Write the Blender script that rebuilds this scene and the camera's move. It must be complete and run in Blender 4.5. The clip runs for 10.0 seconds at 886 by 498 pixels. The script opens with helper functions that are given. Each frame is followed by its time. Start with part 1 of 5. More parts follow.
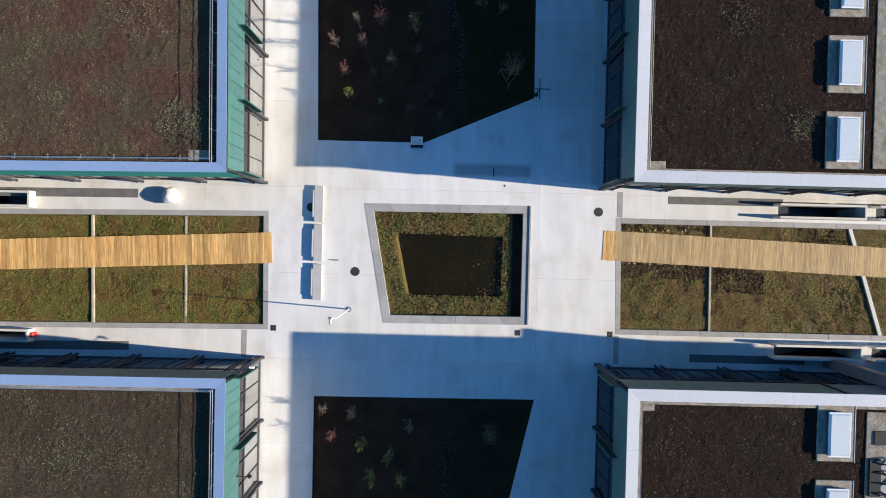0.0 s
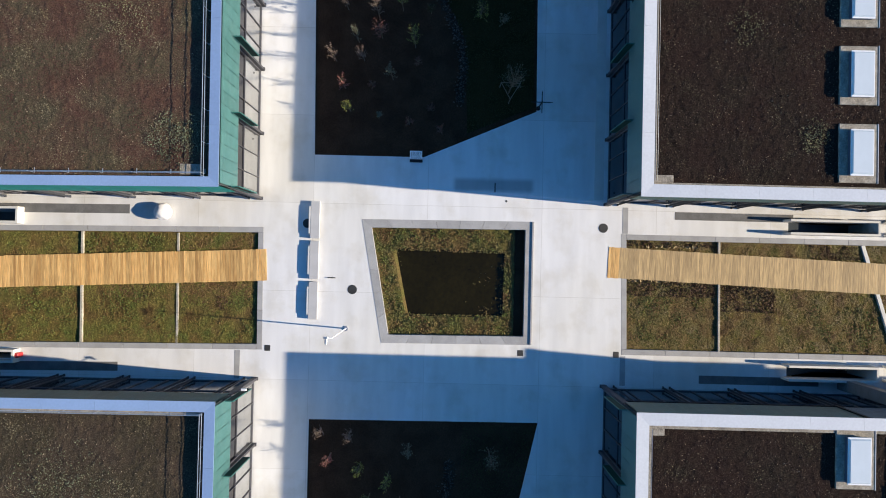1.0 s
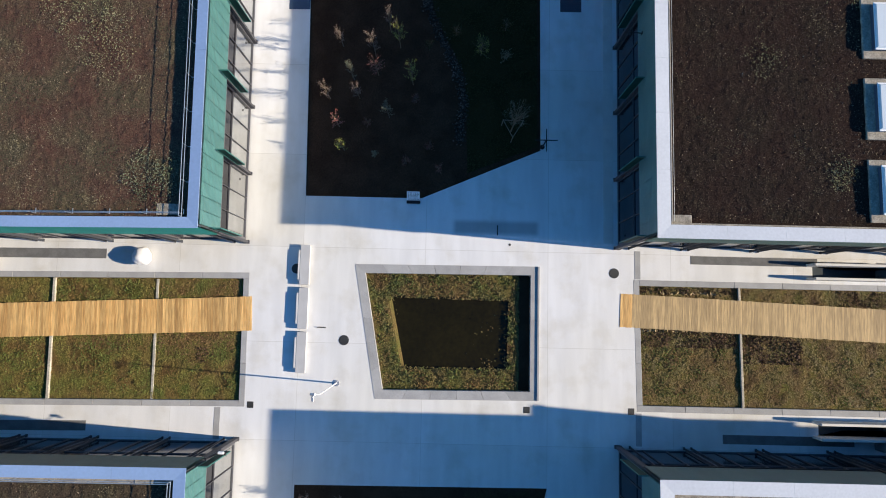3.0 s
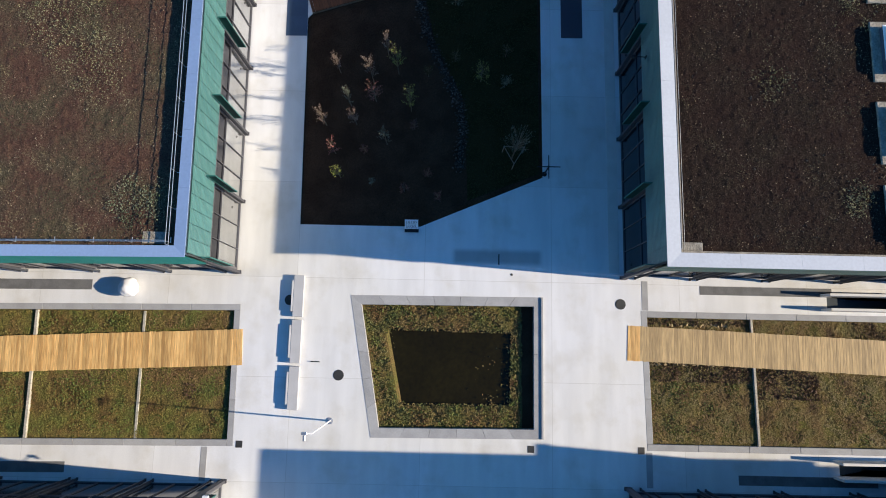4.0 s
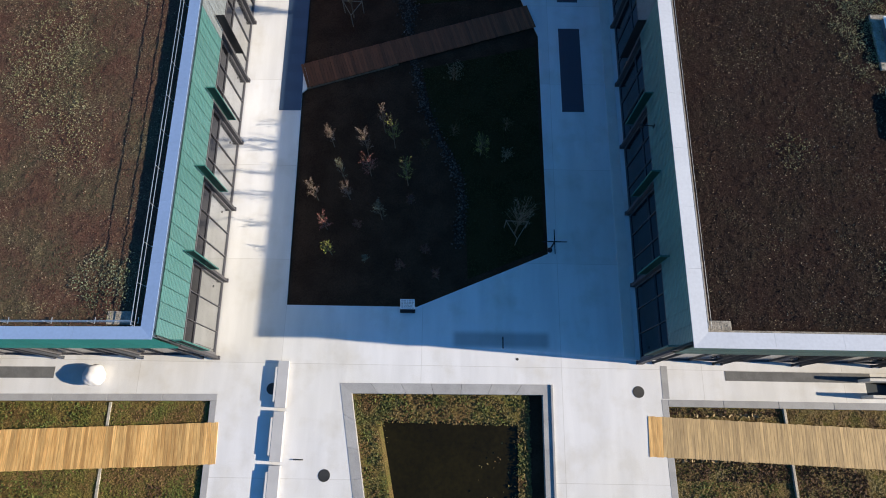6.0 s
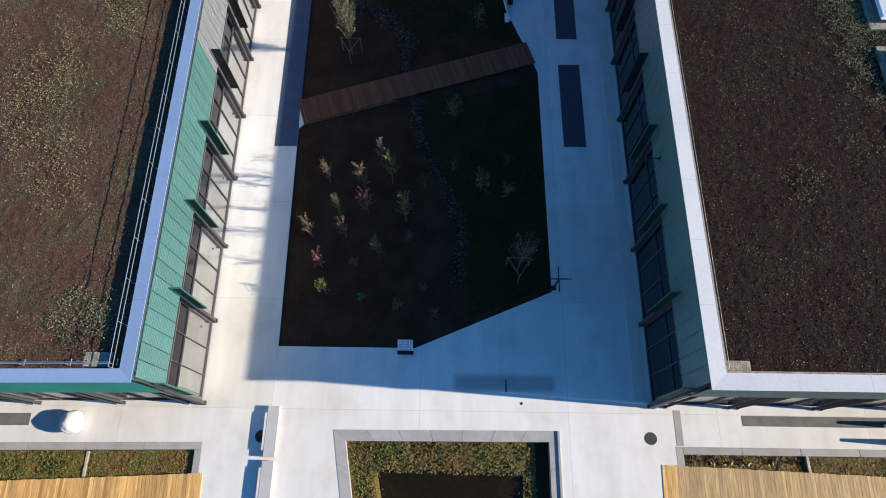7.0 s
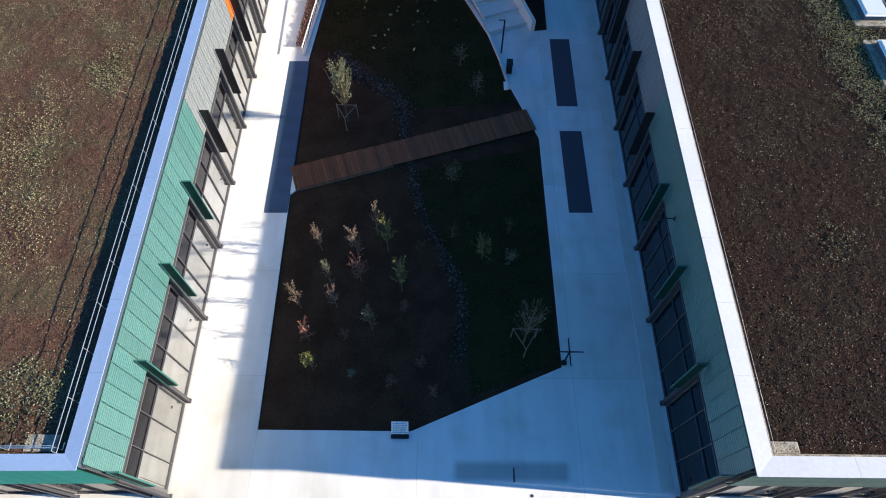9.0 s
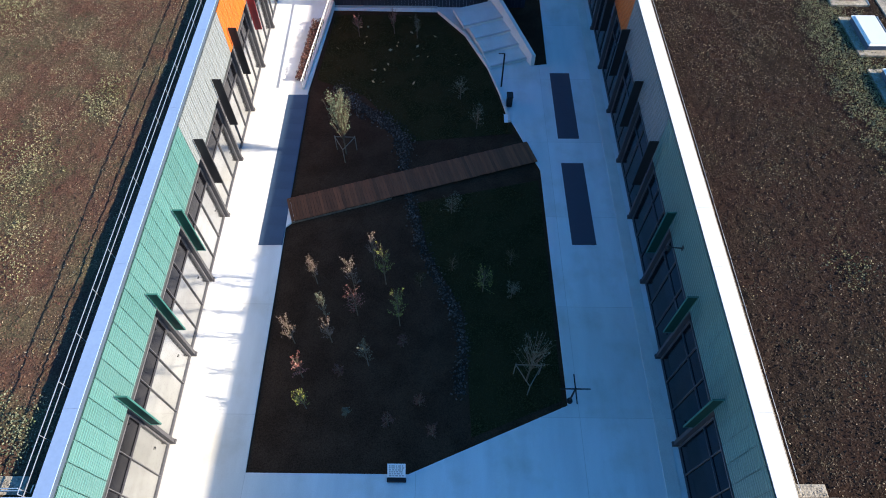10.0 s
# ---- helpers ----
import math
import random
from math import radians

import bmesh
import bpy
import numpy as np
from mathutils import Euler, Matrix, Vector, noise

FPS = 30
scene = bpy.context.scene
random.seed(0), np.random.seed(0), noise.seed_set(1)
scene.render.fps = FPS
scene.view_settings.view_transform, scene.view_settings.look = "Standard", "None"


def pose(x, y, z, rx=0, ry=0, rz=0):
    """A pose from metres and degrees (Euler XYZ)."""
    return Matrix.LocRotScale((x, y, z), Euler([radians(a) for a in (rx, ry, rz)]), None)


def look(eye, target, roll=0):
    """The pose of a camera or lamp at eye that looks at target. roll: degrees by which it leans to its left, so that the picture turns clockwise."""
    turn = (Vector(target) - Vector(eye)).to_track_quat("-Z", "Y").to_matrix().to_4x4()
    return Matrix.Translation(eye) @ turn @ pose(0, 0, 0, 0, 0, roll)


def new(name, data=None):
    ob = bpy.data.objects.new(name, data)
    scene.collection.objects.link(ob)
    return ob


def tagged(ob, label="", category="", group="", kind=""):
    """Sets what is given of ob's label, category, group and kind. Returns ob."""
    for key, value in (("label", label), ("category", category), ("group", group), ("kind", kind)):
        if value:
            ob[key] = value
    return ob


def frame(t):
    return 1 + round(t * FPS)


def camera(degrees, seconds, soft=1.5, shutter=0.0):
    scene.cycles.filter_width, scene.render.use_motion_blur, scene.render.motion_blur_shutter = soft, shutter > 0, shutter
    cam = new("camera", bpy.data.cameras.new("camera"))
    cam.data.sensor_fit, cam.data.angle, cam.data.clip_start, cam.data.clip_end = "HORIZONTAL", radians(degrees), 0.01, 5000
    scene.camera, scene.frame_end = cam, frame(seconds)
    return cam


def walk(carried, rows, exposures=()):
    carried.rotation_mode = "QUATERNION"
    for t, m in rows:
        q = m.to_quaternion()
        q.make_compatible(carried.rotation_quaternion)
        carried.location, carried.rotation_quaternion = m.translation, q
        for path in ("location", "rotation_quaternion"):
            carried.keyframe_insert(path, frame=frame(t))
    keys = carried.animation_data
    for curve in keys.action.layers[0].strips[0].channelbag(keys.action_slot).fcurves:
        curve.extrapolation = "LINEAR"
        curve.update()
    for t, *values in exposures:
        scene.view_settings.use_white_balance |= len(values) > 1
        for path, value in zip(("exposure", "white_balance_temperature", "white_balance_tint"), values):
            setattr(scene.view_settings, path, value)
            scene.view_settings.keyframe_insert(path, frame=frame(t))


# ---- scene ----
cam = camera(72.646, 10.0, soft=1.0)
PATH = [
    (0.0, -0.033, 0.020, 31.985, -0.58, -0.07, 1.41),
    (0.5, -0.007, -0.009, 31.519, 0.18, -0.02, 1.41),
    (1.0, 0.013, -0.031, 31.022, 1.14, 0.01, 1.40),
    (1.5, 0.027, -0.046, 30.505, 2.18, 0.02, 1.39),
    (2.0, 0.036, -0.056, 29.976, 3.29, 0.02, 1.37),
    (2.5, 0.041, -0.060, 29.440, 4.48, -0.00, 1.35),
    (4.0, 0.035, -0.042, 27.830, 8.80, -0.09, 1.22),
    (4.5, 0.030, -0.028, 27.296, 10.74, -0.13, 1.16),
    (5.0, 0.024, -0.010, 26.763, 12.86, -0.16, 1.09),
    (5.5, 0.018, 0.012, 26.231, 14.99, -0.19, 1.02),
    (7.0, 0.010, 0.092, 24.631, 21.31, -0.23, 0.78),
    (7.5, 0.013, 0.122, 24.099, 23.39, -0.23, 0.70),
    (8.0, 0.020, 0.154, 23.573, 25.47, -0.22, 0.64),
    (8.5, 0.032, 0.187, 23.058, 27.54, -0.20, 0.59),
    (9.0, 0.050, 0.220, 22.561, 29.55, -0.17, 0.56),
    (9.5, 0.074, 0.254, 22.092, 31.59, -0.14, 0.56),
    (10.0, 0.105, 0.287, 21.664, 33.57, -0.10, 0.59),
]
EXPOSURES = [(0.0, 0.70), (2.5, 0.70), (5.5, 0.65), (7.5, 0.79), (9.0, 1.12), (10.0, 1.41)]
walk(cam, [(t, pose(*p)) for t, *p in PATH], EXPOSURES)

# ---- world, sun, exposure ----
SUN_EL, SUN_DX, SUN_DY = radians(22.06), 0.9977, -0.0677   # horizontal direction towards the sun
world = bpy.data.worlds.new("sky")
scene.world = world
world.use_nodes = True
wn = world.node_tree.nodes
sky = wn.new("ShaderNodeTexSky")
sky.sky_type, sky.sun_disc = "NISHITA", False
sky.sun_elevation, sky.sun_rotation = SUN_EL, math.atan2(SUN_DX, SUN_DY)
sky.ozone_density, sky.air_density, sky.dust_density = 4.0, 1.0, 0.2
wn["Background"].inputs[1].default_value = 0.103
tone = wn.new("ShaderNodeHueSaturation")   # clear, deep blue winter sky
tone.inputs["Saturation"].default_value = 1.25
world.node_tree.links.new(sky.outputs[0], tone.inputs["Color"])
world.node_tree.links.new(tone.outputs[0], wn["Background"].inputs[0])
lamp_data = bpy.data.lights.new("sun", "SUN")
lamp_data.energy, lamp_data.angle, lamp_data.color = 5.0, radians(0.53), (0.98, 0.85, 0.67)
sun = new("sun", lamp_data)
sun.matrix_world = look((40 * SUN_DX, 40 * SUN_DY, 40 * math.tan(SUN_EL)), (0, 0, 0))


# ---- materials ----
def material(name, colour, rough=0.7, metal=0.0, vary=0.25, scale=2.0, fine=40.0, bump=0.15, other=None, mix=(0.4, 0.6), obj=0.0, isl=0.0, spec=0.5, grain=0.0):
    """Two noises: large patches towards `other`, fine grain in value, and a bump from the grain."""
    m = bpy.data.materials.new(name)
    m.use_nodes = True
    n, l = m.node_tree.nodes, m.node_tree.links
    b = n["Principled BSDF"]
    b.inputs["Roughness"].default_value, b.inputs["Metallic"].default_value = rough, metal
    b.inputs["Specular IOR Level"].default_value = spec
    tc = n.new("ShaderNodeTexCoord")
    big, small = n.new("ShaderNodeTexNoise"), n.new("ShaderNodeTexNoise")
    big.inputs["Scale"].default_value, small.inputs["Scale"].default_value = scale, fine
    big.inputs["Detail"].default_value, small.inputs["Detail"].default_value = 5, 4
    where = tc.outputs["Object"]
    if grain:   # long fibres along y, different on every piece
        mp, rnd, ofs = n.new("ShaderNodeMapping"), n.new("ShaderNodeObjectInfo"), n.new("ShaderNodeVectorMath")
        mp.inputs["Scale"].default_value = (1, grain, 1)
        ofs.operation = "MULTIPLY_ADD"
        ofs.inputs[1].default_value = (37.0, 11.0, 0.0)
        l.new(rnd.outputs["Random"], ofs.inputs[0]), l.new(where, ofs.inputs[2])
        l.new(ofs.outputs[0], mp.inputs["Vector"])
        where = mp.outputs[0]
    for t in (big, small):
        l.new(where, t.inputs["Vector"])
    rng = n.new("ShaderNodeMapRange")
    rng.inputs[1].default_value, rng.inputs[2].default_value = mix
    l.new(big.outputs[0], rng.inputs[0])
    mx = n.new("ShaderNodeMix")
    mx.data_type = "RGBA"
    mx.inputs[6].default_value = (*colour, 1)
    mx.inputs[7].default_value = (*(other or [c * (1 - vary) for c in colour]), 1)
    l.new(rng.outputs[0], mx.inputs[0])
    hsv = n.new("ShaderNodeHueSaturation")
    val = n.new("ShaderNodeMapRange")
    val.inputs[1].default_value, val.inputs[2].default_value = 0.3, 0.7
    val.inputs[3].default_value, val.inputs[4].default_value = 1 - vary, 1 + vary
    l.new(small.outputs[0], val.inputs[0])
    source = val.outputs[0]
    for amount, node, out in ((obj, "ShaderNodeObjectInfo", "Random"), (isl, "ShaderNodeNewGeometry", "Random Per Island")):
        if amount:
            info, r2, mul = n.new(node), n.new("ShaderNodeMapRange"), n.new("ShaderNodeMath")
            r2.inputs[3].default_value, r2.inputs[4].default_value = 1 - amount, 1 + amount
            l.new(info.outputs[out], r2.inputs[0])
            mul.operation = "MULTIPLY"
            l.new(source, mul.inputs[0]), l.new(r2.outputs[0], mul.inputs[1])
            source = mul.outputs[0]
    l.new(source, hsv.inputs["Value"]), l.new(mx.outputs[2], hsv.inputs["Color"])
    l.new(hsv.outputs[0], b.inputs["Base Color"])
    if bump:
        bp = n.new("ShaderNodeBump")
        bp.inputs["Strength"].default_value, bp.inputs["Distance"].default_value = bump, 0.02
        l.new(small.outputs[0], bp.inputs["Height"]), l.new(bp.outputs[0], b.inputs["Normal"])
    return m


def leafy(name, colours, rough=0.6, leafwise=0.6, patch=(2.2, -0.95), scale=0.8):
    """A colour for each leaf, out of a ramp."""
    m = bpy.data.materials.new(name)
    m.use_nodes = True
    n, l = m.node_tree.nodes, m.node_tree.links
    b = n["Principled BSDF"]
    b.inputs["Roughness"].default_value, b.inputs["Specular IOR Level"].default_value = rough, 0.15
    geo, ramp = n.new("ShaderNodeNewGeometry"), n.new("ShaderNodeValToRGB")
    while len(ramp.color_ramp.elements) < len(colours):
        ramp.color_ramp.elements.new(0.5)
    for i, c in enumerate(colours):
        ramp.color_ramp.elements[i].position = i / (len(colours) - 1)
        ramp.color_ramp.elements[i].color = (*c, 1)
    tc, noise_t, add = n.new("ShaderNodeTexCoord"), n.new("ShaderNodeTexNoise"), n.new("ShaderNodeMath")
    noise_t.inputs["Scale"].default_value, noise_t.inputs["Detail"].default_value = scale, 5
    l.new(tc.outputs["Object"], noise_t.inputs["Vector"])
    add.operation = "MULTIPLY_ADD"
    add.inputs[1].default_value, add.inputs[2].default_value = patch
    mean = n.new("ShaderNodeMath")
    mean.operation = "MULTIPLY_ADD"
    mean.inputs[1].default_value = leafwise
    l.new(noise_t.outputs[0], add.inputs[0])
    l.new(geo.outputs["Random Per Island"], mean.inputs[0]), l.new(add.outputs[0], mean.inputs[2])
    l.new(mean.outputs[0], ramp.inputs[0]), l.new(ramp.outputs[0], b.inputs["Base Color"])
    return m


M = {}
def concrete():
    """Pale poured slabs with fine joints, cream tints, rubbed streaks and one darker patch."""
    m = material("concrete", (0.745, 0.75, 0.765), 0.85, vary=0.04, scale=0.10, fine=25, bump=0.05, other=(0.71, 0.695, 0.655), mix=(0.45, 0.68))
    n, l = m.node_tree.nodes, m.node_tree.links
    b = n["Principled BSDF"]
    base = b.inputs["Base Color"].links[0].from_socket
    tc = n.new("ShaderNodeTexCoord")

    def times(colour, value):
        mx = n.new("ShaderNodeMix")
        mx.data_type, mx.blend_type = "RGBA", "MULTIPLY"
        mx.inputs[0].default_value = 1
        l.new(colour, mx.inputs[6]), l.new(value, mx.inputs[7])
        return mx.outputs[2]

    brick = n.new("ShaderNodeTexBrick")
    brick.offset = 0.0
    brick.inputs["Scale"].default_value = 1
    for key, v in (("Brick Width", 5.9), ("Row Height", 4.55), ("Mortar Size", 0.012), ("Mortar Smooth", 0.3)):
        brick.inputs[key].default_value = v
    brick.inputs["Color1"].default_value, brick.inputs["Color2"].default_value = (1, 1, 1, 1), (0.93, 0.925, 0.91, 1)
    brick.inputs["Mortar"].default_value = (0.78, 0.77, 0.75, 1)
    shift = n.new("ShaderNodeMapping")
    shift.inputs["Location"].default_value = (0.85, 1.75, 0)
    l.new(tc.outputs["Object"], shift.inputs[0]), l.new(shift.outputs[0], brick.inputs["Vector"])
    out = times(base, brick.outputs[0])
    streak = n.new("ShaderNodeTexNoise")
    stretch = n.new("ShaderNodeMapping")
    stretch.inputs["Scale"].default_value = (1.6, 0.25, 1)
    streak.inputs["Scale"].default_value, streak.inputs["Detail"].default_value = 1.0, 6
    l.new(tc.outputs["Object"], stretch.inputs[0]), l.new(stretch.outputs[0], streak.inputs["Vector"])
    sr = n.new("ShaderNodeMapRange")
    sr.inputs[1].default_value, sr.inputs[2].default_value, sr.inputs[3].default_value, sr.inputs[4].default_value = 0.35, 0.65, 0.93, 1.04
    l.new(streak.outputs[0], sr.inputs[0])
    out = times(out, sr.outputs[0])
    # cream and grey stains
    stain, st = n.new("ShaderNodeTexNoise"), n.new("ShaderNodeMapRange")
    stain.inputs["Scale"].default_value, stain.inputs["Detail"].default_value, stain.inputs["Roughness"].default_value = 0.55, 8, 0.6
    l.new(tc.outputs["Object"], stain.inputs["Vector"]), l.new(stain.outputs[0], st.inputs[0])
    st.inputs[1].default_value, st.inputs[2].default_value = 0.50, 0.72
    dirty = n.new("ShaderNodeMix")
    dirty.data_type = "RGBA"
    dirty.inputs[6].default_value, dirty.inputs[7].default_value = (1.02, 1.02, 1.02, 1), (0.88, 0.855, 0.80, 1)
    l.new(st.outputs[0], dirty.inputs[0])
    out = times(out, dirty.outputs[2])
    # one darker patch with soft edges
    sep = n.new("ShaderNodeSeparateXYZ")
    l.new(tc.outputs["Object"], sep.inputs[0])

    def far(socket, centre, half):
        a, c, d = n.new("ShaderNodeMath"), n.new("ShaderNodeMath"), n.new("ShaderNodeMapRange")
        a.operation, c.operation = "SUBTRACT", "ABSOLUTE"
        a.inputs[1].default_value = centre
        l.new(socket, a.inputs[0]), l.new(a.outputs[0], c.inputs[0])
        d.interpolation_type = "SMOOTHSTEP"
        d.inputs[1].default_value, d.inputs[2].default_value, d.inputs[3].default_value, d.inputs[4].default_value = half - 0.18, half + 0.14, 1, 0
        l.new(c.outputs[0], d.inputs[0])
        return d.outputs[0]

    both = n.new("ShaderNodeMath")
    both.operation = "MULTIPLY"
    l.new(far(sep.outputs[0], 2.53, 2.05), both.inputs[0]), l.new(far(sep.outputs[1], 3.93, 0.34), both.inputs[1])
    toned = n.new("ShaderNodeMapRange")
    toned.inputs[3].default_value, toned.inputs[4].default_value = 1.0, 0.58
    l.new(both.outputs[0], toned.inputs[0])
    l.new(times(out, toned.outputs[0]), b.inputs["Base Color"])
    return m


M["concrete"] = concrete()
M["kerb"] = material("kerb_concrete", (0.38, 0.38, 0.385), 0.85, vary=0.12, scale=1.5, fine=40, bump=0.2, obj=0.08)
M["white_concrete"] = material("white_concrete", (0.7, 0.69, 0.66), 0.8, vary=0.1, scale=1.0, fine=40)
M["tread_edge"] = material("step_edge_concrete", (0.52, 0.51, 0.50), 0.85, vary=0.1, scale=1.5, fine=40)
M["soil"] = material("soil", (0.062, 0.036, 0.023), 0.95, vary=0.45, scale=0.9, fine=30, bump=0.8, other=(0.045, 0.026, 0.017), spec=0.0)
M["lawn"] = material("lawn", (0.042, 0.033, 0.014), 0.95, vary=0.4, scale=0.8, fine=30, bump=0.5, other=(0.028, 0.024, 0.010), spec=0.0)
M["cover_soil"] = material("cover_soil", (0.15, 0.105, 0.045), 0.95, vary=0.5, scale=1.2, fine=25, bump=0.8, other=(0.12, 0.11, 0.036), spec=0.0)
M["sedum_soil"] = material("sedum_soil", (0.0944, 0.05524, 0.04018), 0.95, vary=0.5, scale=0.6, fine=18, bump=1.0, other=(0.08236, 0.0683, 0.04319), spec=0.0)
M["grey_sedum_soil"] = material("grey_sedum_soil", (0.068, 0.050, 0.036), 0.95, vary=0.5, scale=0.6, fine=18, bump=1.0, other=(0.056, 0.046, 0.030), spec=0.0)
M["dark_sedum_soil"] = material("dark_sedum_soil", (0.02851, 0.01848, 0.01531), 0.95, vary=0.5, scale=0.6, fine=18, bump=1.0, other=(0.02534, 0.01901, 0.01531), spec=0.0)
M["gravel"] = material("gravel", (0.36, 0.325, 0.27), 0.9, vary=0.3, scale=3, fine=22, bump=1.0)
M["timber"] = material("timber", (0.73, 0.465, 0.185), 0.7, vary=0.24, scale=5.0, fine=22, bump=0.2, other=(0.54, 0.31, 0.11), obj=0.26, grain=0.08)
M["grey_timber"] = material("grey_timber", (0.54, 0.385, 0.195), 0.75, vary=0.22, scale=5.0, fine=22, bump=0.2, other=(0.38, 0.27, 0.14), obj=0.11, grain=0.08)
M["dark_timber"] = material("dark_timber", (0.21, 0.070, 0.028), 0.8, vary=0.2, scale=1.2, fine=18, bump=0.2, other=(0.16, 0.058, 0.025), obj=0.25, grain=0.08)
M["pale_timber"] = material("pale_timber", (0.50, 0.46, 0.38), 0.8, vary=0.25, scale=1.5, fine=14, bump=0.2)
M["dark_grating"] = material("dark_grating", (0.075, 0.07, 0.095), 0.7, vary=0.15, scale=1, fine=60)
M["rubber"] = material("rubber", (0.045, 0.09, 0.165), 0.8, vary=0.12, scale=1, fine=60)
M["mat"] = material("entrance_mat", (0.16, 0.16, 0.16), 0.9, vary=0.2, scale=2, fine=60)
# Brighter green kept for the one street front that should look sunlit.
M["green"] = material("green_metal", (0.045, 0.27, 0.23), 0.4, vary=0.08, scale=0.6, fine=12, bump=0.0, obj=0.06)
M["grey_clad"] = material("grey_metal", (0.225, 0.26, 0.285), 0.5, vary=0.06, scale=0.6, fine=12, bump=0.0, obj=0.04)
M["orange"] = material("orange_metal", (0.62, 0.15, 0.02), 0.45, vary=0.06, scale=0.6, fine=12, bump=0.0, obj=0.04)
def perforated(m, dark):
    """Rows of small holes across a metal sheet, which show the dark cavity behind."""
    n, l = m.node_tree.nodes, m.node_tree.links
    b = n["Principled BSDF"]
    base = b.inputs["Base Color"].links[0].from_socket
    tc, sep, wave, rng, mx = n.new("ShaderNodeTexCoord"), n.new("ShaderNodeSeparateXYZ"), n.new("ShaderNodeMath"), n.new("ShaderNodeMapRange"), n.new("ShaderNodeMix")
    mul = n.new("ShaderNodeMath")
    mul.operation, wave.operation = "MULTIPLY", "SINE"
    mul.inputs[1].default_value = 2 * math.pi / 0.0603
    across, wave_x, rng_x, both = n.new("ShaderNodeMath"), n.new("ShaderNodeMath"), n.new("ShaderNodeMapRange"), n.new("ShaderNodeMath")
    across.operation, wave_x.operation, both.operation = "MULTIPLY", "SINE", "MULTIPLY"
    across.inputs[1].default_value = 2 * math.pi / 0.07
    rng_x.inputs[1].default_value, rng_x.inputs[2].default_value, rng_x.inputs[3].default_value = -0.9, 0.0, 0.65
    l.new(tc.outputs["Object"], sep.inputs[0]), l.new(sep.outputs[0], across.inputs[0]), l.new(across.outputs[0], wave_x.inputs[0]), l.new(wave_x.outputs[0], rng_x.inputs[0])
    l.new(sep.outputs[2], mul.inputs[0]), l.new(mul.outputs[0], wave.inputs[0])
    rng.inputs[1].default_value, rng.inputs[2].default_value, rng.inputs[3].default_value, rng.inputs[4].default_value = -0.2, 0.35, 0.0, 0.9
    l.new(wave.outputs[0], rng.inputs[0])
    mx.data_type = "RGBA"
    l.new(rng.outputs[0], both.inputs[0]), l.new(rng_x.outputs[0], both.inputs[1])
    l.new(both.outputs[0], mx.inputs[0]), l.new(base, mx.inputs[6])
    mx.inputs[7].default_value = (*dark, 1)
    l.new(mx.outputs[2], b.inputs["Base Color"])


M["green_sheet"] = material("green_perforated_metal", (0.072, 0.207, 0.197), 0.5, vary=0.08, scale=0.6, fine=12, bump=0.0, obj=0.10, spec=1.0)
M["green_sheet"].node_tree.nodes["Principled BSDF"].inputs["Coat Weight"].default_value = 0.8
M["green_sheet"].node_tree.nodes["Principled BSDF"].inputs["Coat Roughness"].default_value = 0.45
perforated(M["green_sheet"], (0.008, 0.075, 0.082))
perforated(M["grey_clad"], (0.075, 0.077, 0.08))
perforated(M["orange"], (0.28, 0.05, 0.008))
M["frame"] = material("window_frame", (0.13, 0.13, 0.145), 0.45, metal=0.3, vary=0.08, bump=0)
M["pilaster"] = material("pilaster_metal", (0.066, 0.066, 0.076), 0.55, vary=0.08, bump=0, spec=0.25)
M["post"] = material("post_metal", (0.05, 0.055, 0.068), 0.5, vary=0.08, bump=0, spec=0.3)
M["fascia"] = material("fascia_metal", (0.06, 0.085, 0.13), 0.5, vary=0.08, bump=0)
# Lit and shaded copies of the glass: bright on sunlit fronts, dark elsewhere.
M["dark_glass"] = material("coated_glass", (0.022, 0.022, 0.032), 0.14, metal=0.9, vary=0.25, scale=0.7, fine=2.0, bump=0, spec=0.5)
M["sunlit_glass"] = material("sun_control_glass", (0.50, 0.505, 0.495), 0.18, metal=1.0, obj=0.22, vary=0.16, scale=0.5, fine=1.2, bump=0.0, spec=1.0)
M["sunlit_glass"].node_tree.nodes["Principled BSDF"].inputs["Coat Weight"].default_value = 1.0
M["carpet"] = material("carpet", (0.07, 0.06, 0.06), 0.95, vary=0.1)
M["bench"] = material("bench_concrete", (0.52, 0.52, 0.53), 0.8, vary=0.08, scale=1.5, fine=40)
# Fin plates painted darker as shaded faces, rims brighter as sunlit edges.
M["fin_panel"] = material("dark_green_metal", (0.006, 0.045, 0.039), 0.6, vary=0.08, bump=0, spec=0.1)
M["fin"] = material("green_fin_metal", (0.03, 0.14, 0.125), 0.5, vary=0.08, bump=0)
M["black"] = material("black_metal", (0.022, 0.022, 0.025), 0.5, vary=0.1, bump=0, spec=0.2)
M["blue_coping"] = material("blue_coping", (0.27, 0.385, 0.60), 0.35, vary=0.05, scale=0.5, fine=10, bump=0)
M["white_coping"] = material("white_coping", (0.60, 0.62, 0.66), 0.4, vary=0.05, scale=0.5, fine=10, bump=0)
M["steel"] = material("galvanised_steel", (0.62, 0.63, 0.65), 0.35, metal=0.8, vary=0.08, bump=0)
M["plaster"] = material("plaster", (0.13, 0.12, 0.12), 0.9, vary=0.08)
M["blind"] = material("blind_fabric", (0.036, 0.041, 0.047), 0.9, vary=0.06, obj=0.3)
M["dark_panel"] = material("dark_panel", (0.05, 0.06, 0.065), 0.3, vary=0.1, bump=0)
M["white_plastic"] = material("white_plastic", (0.82, 0.83, 0.85), 0.35, vary=0.03, bump=0)
M["dome"] = material("skylight_dome", (0.60, 0.66, 0.71), 0.25, vary=0.03, bump=0)
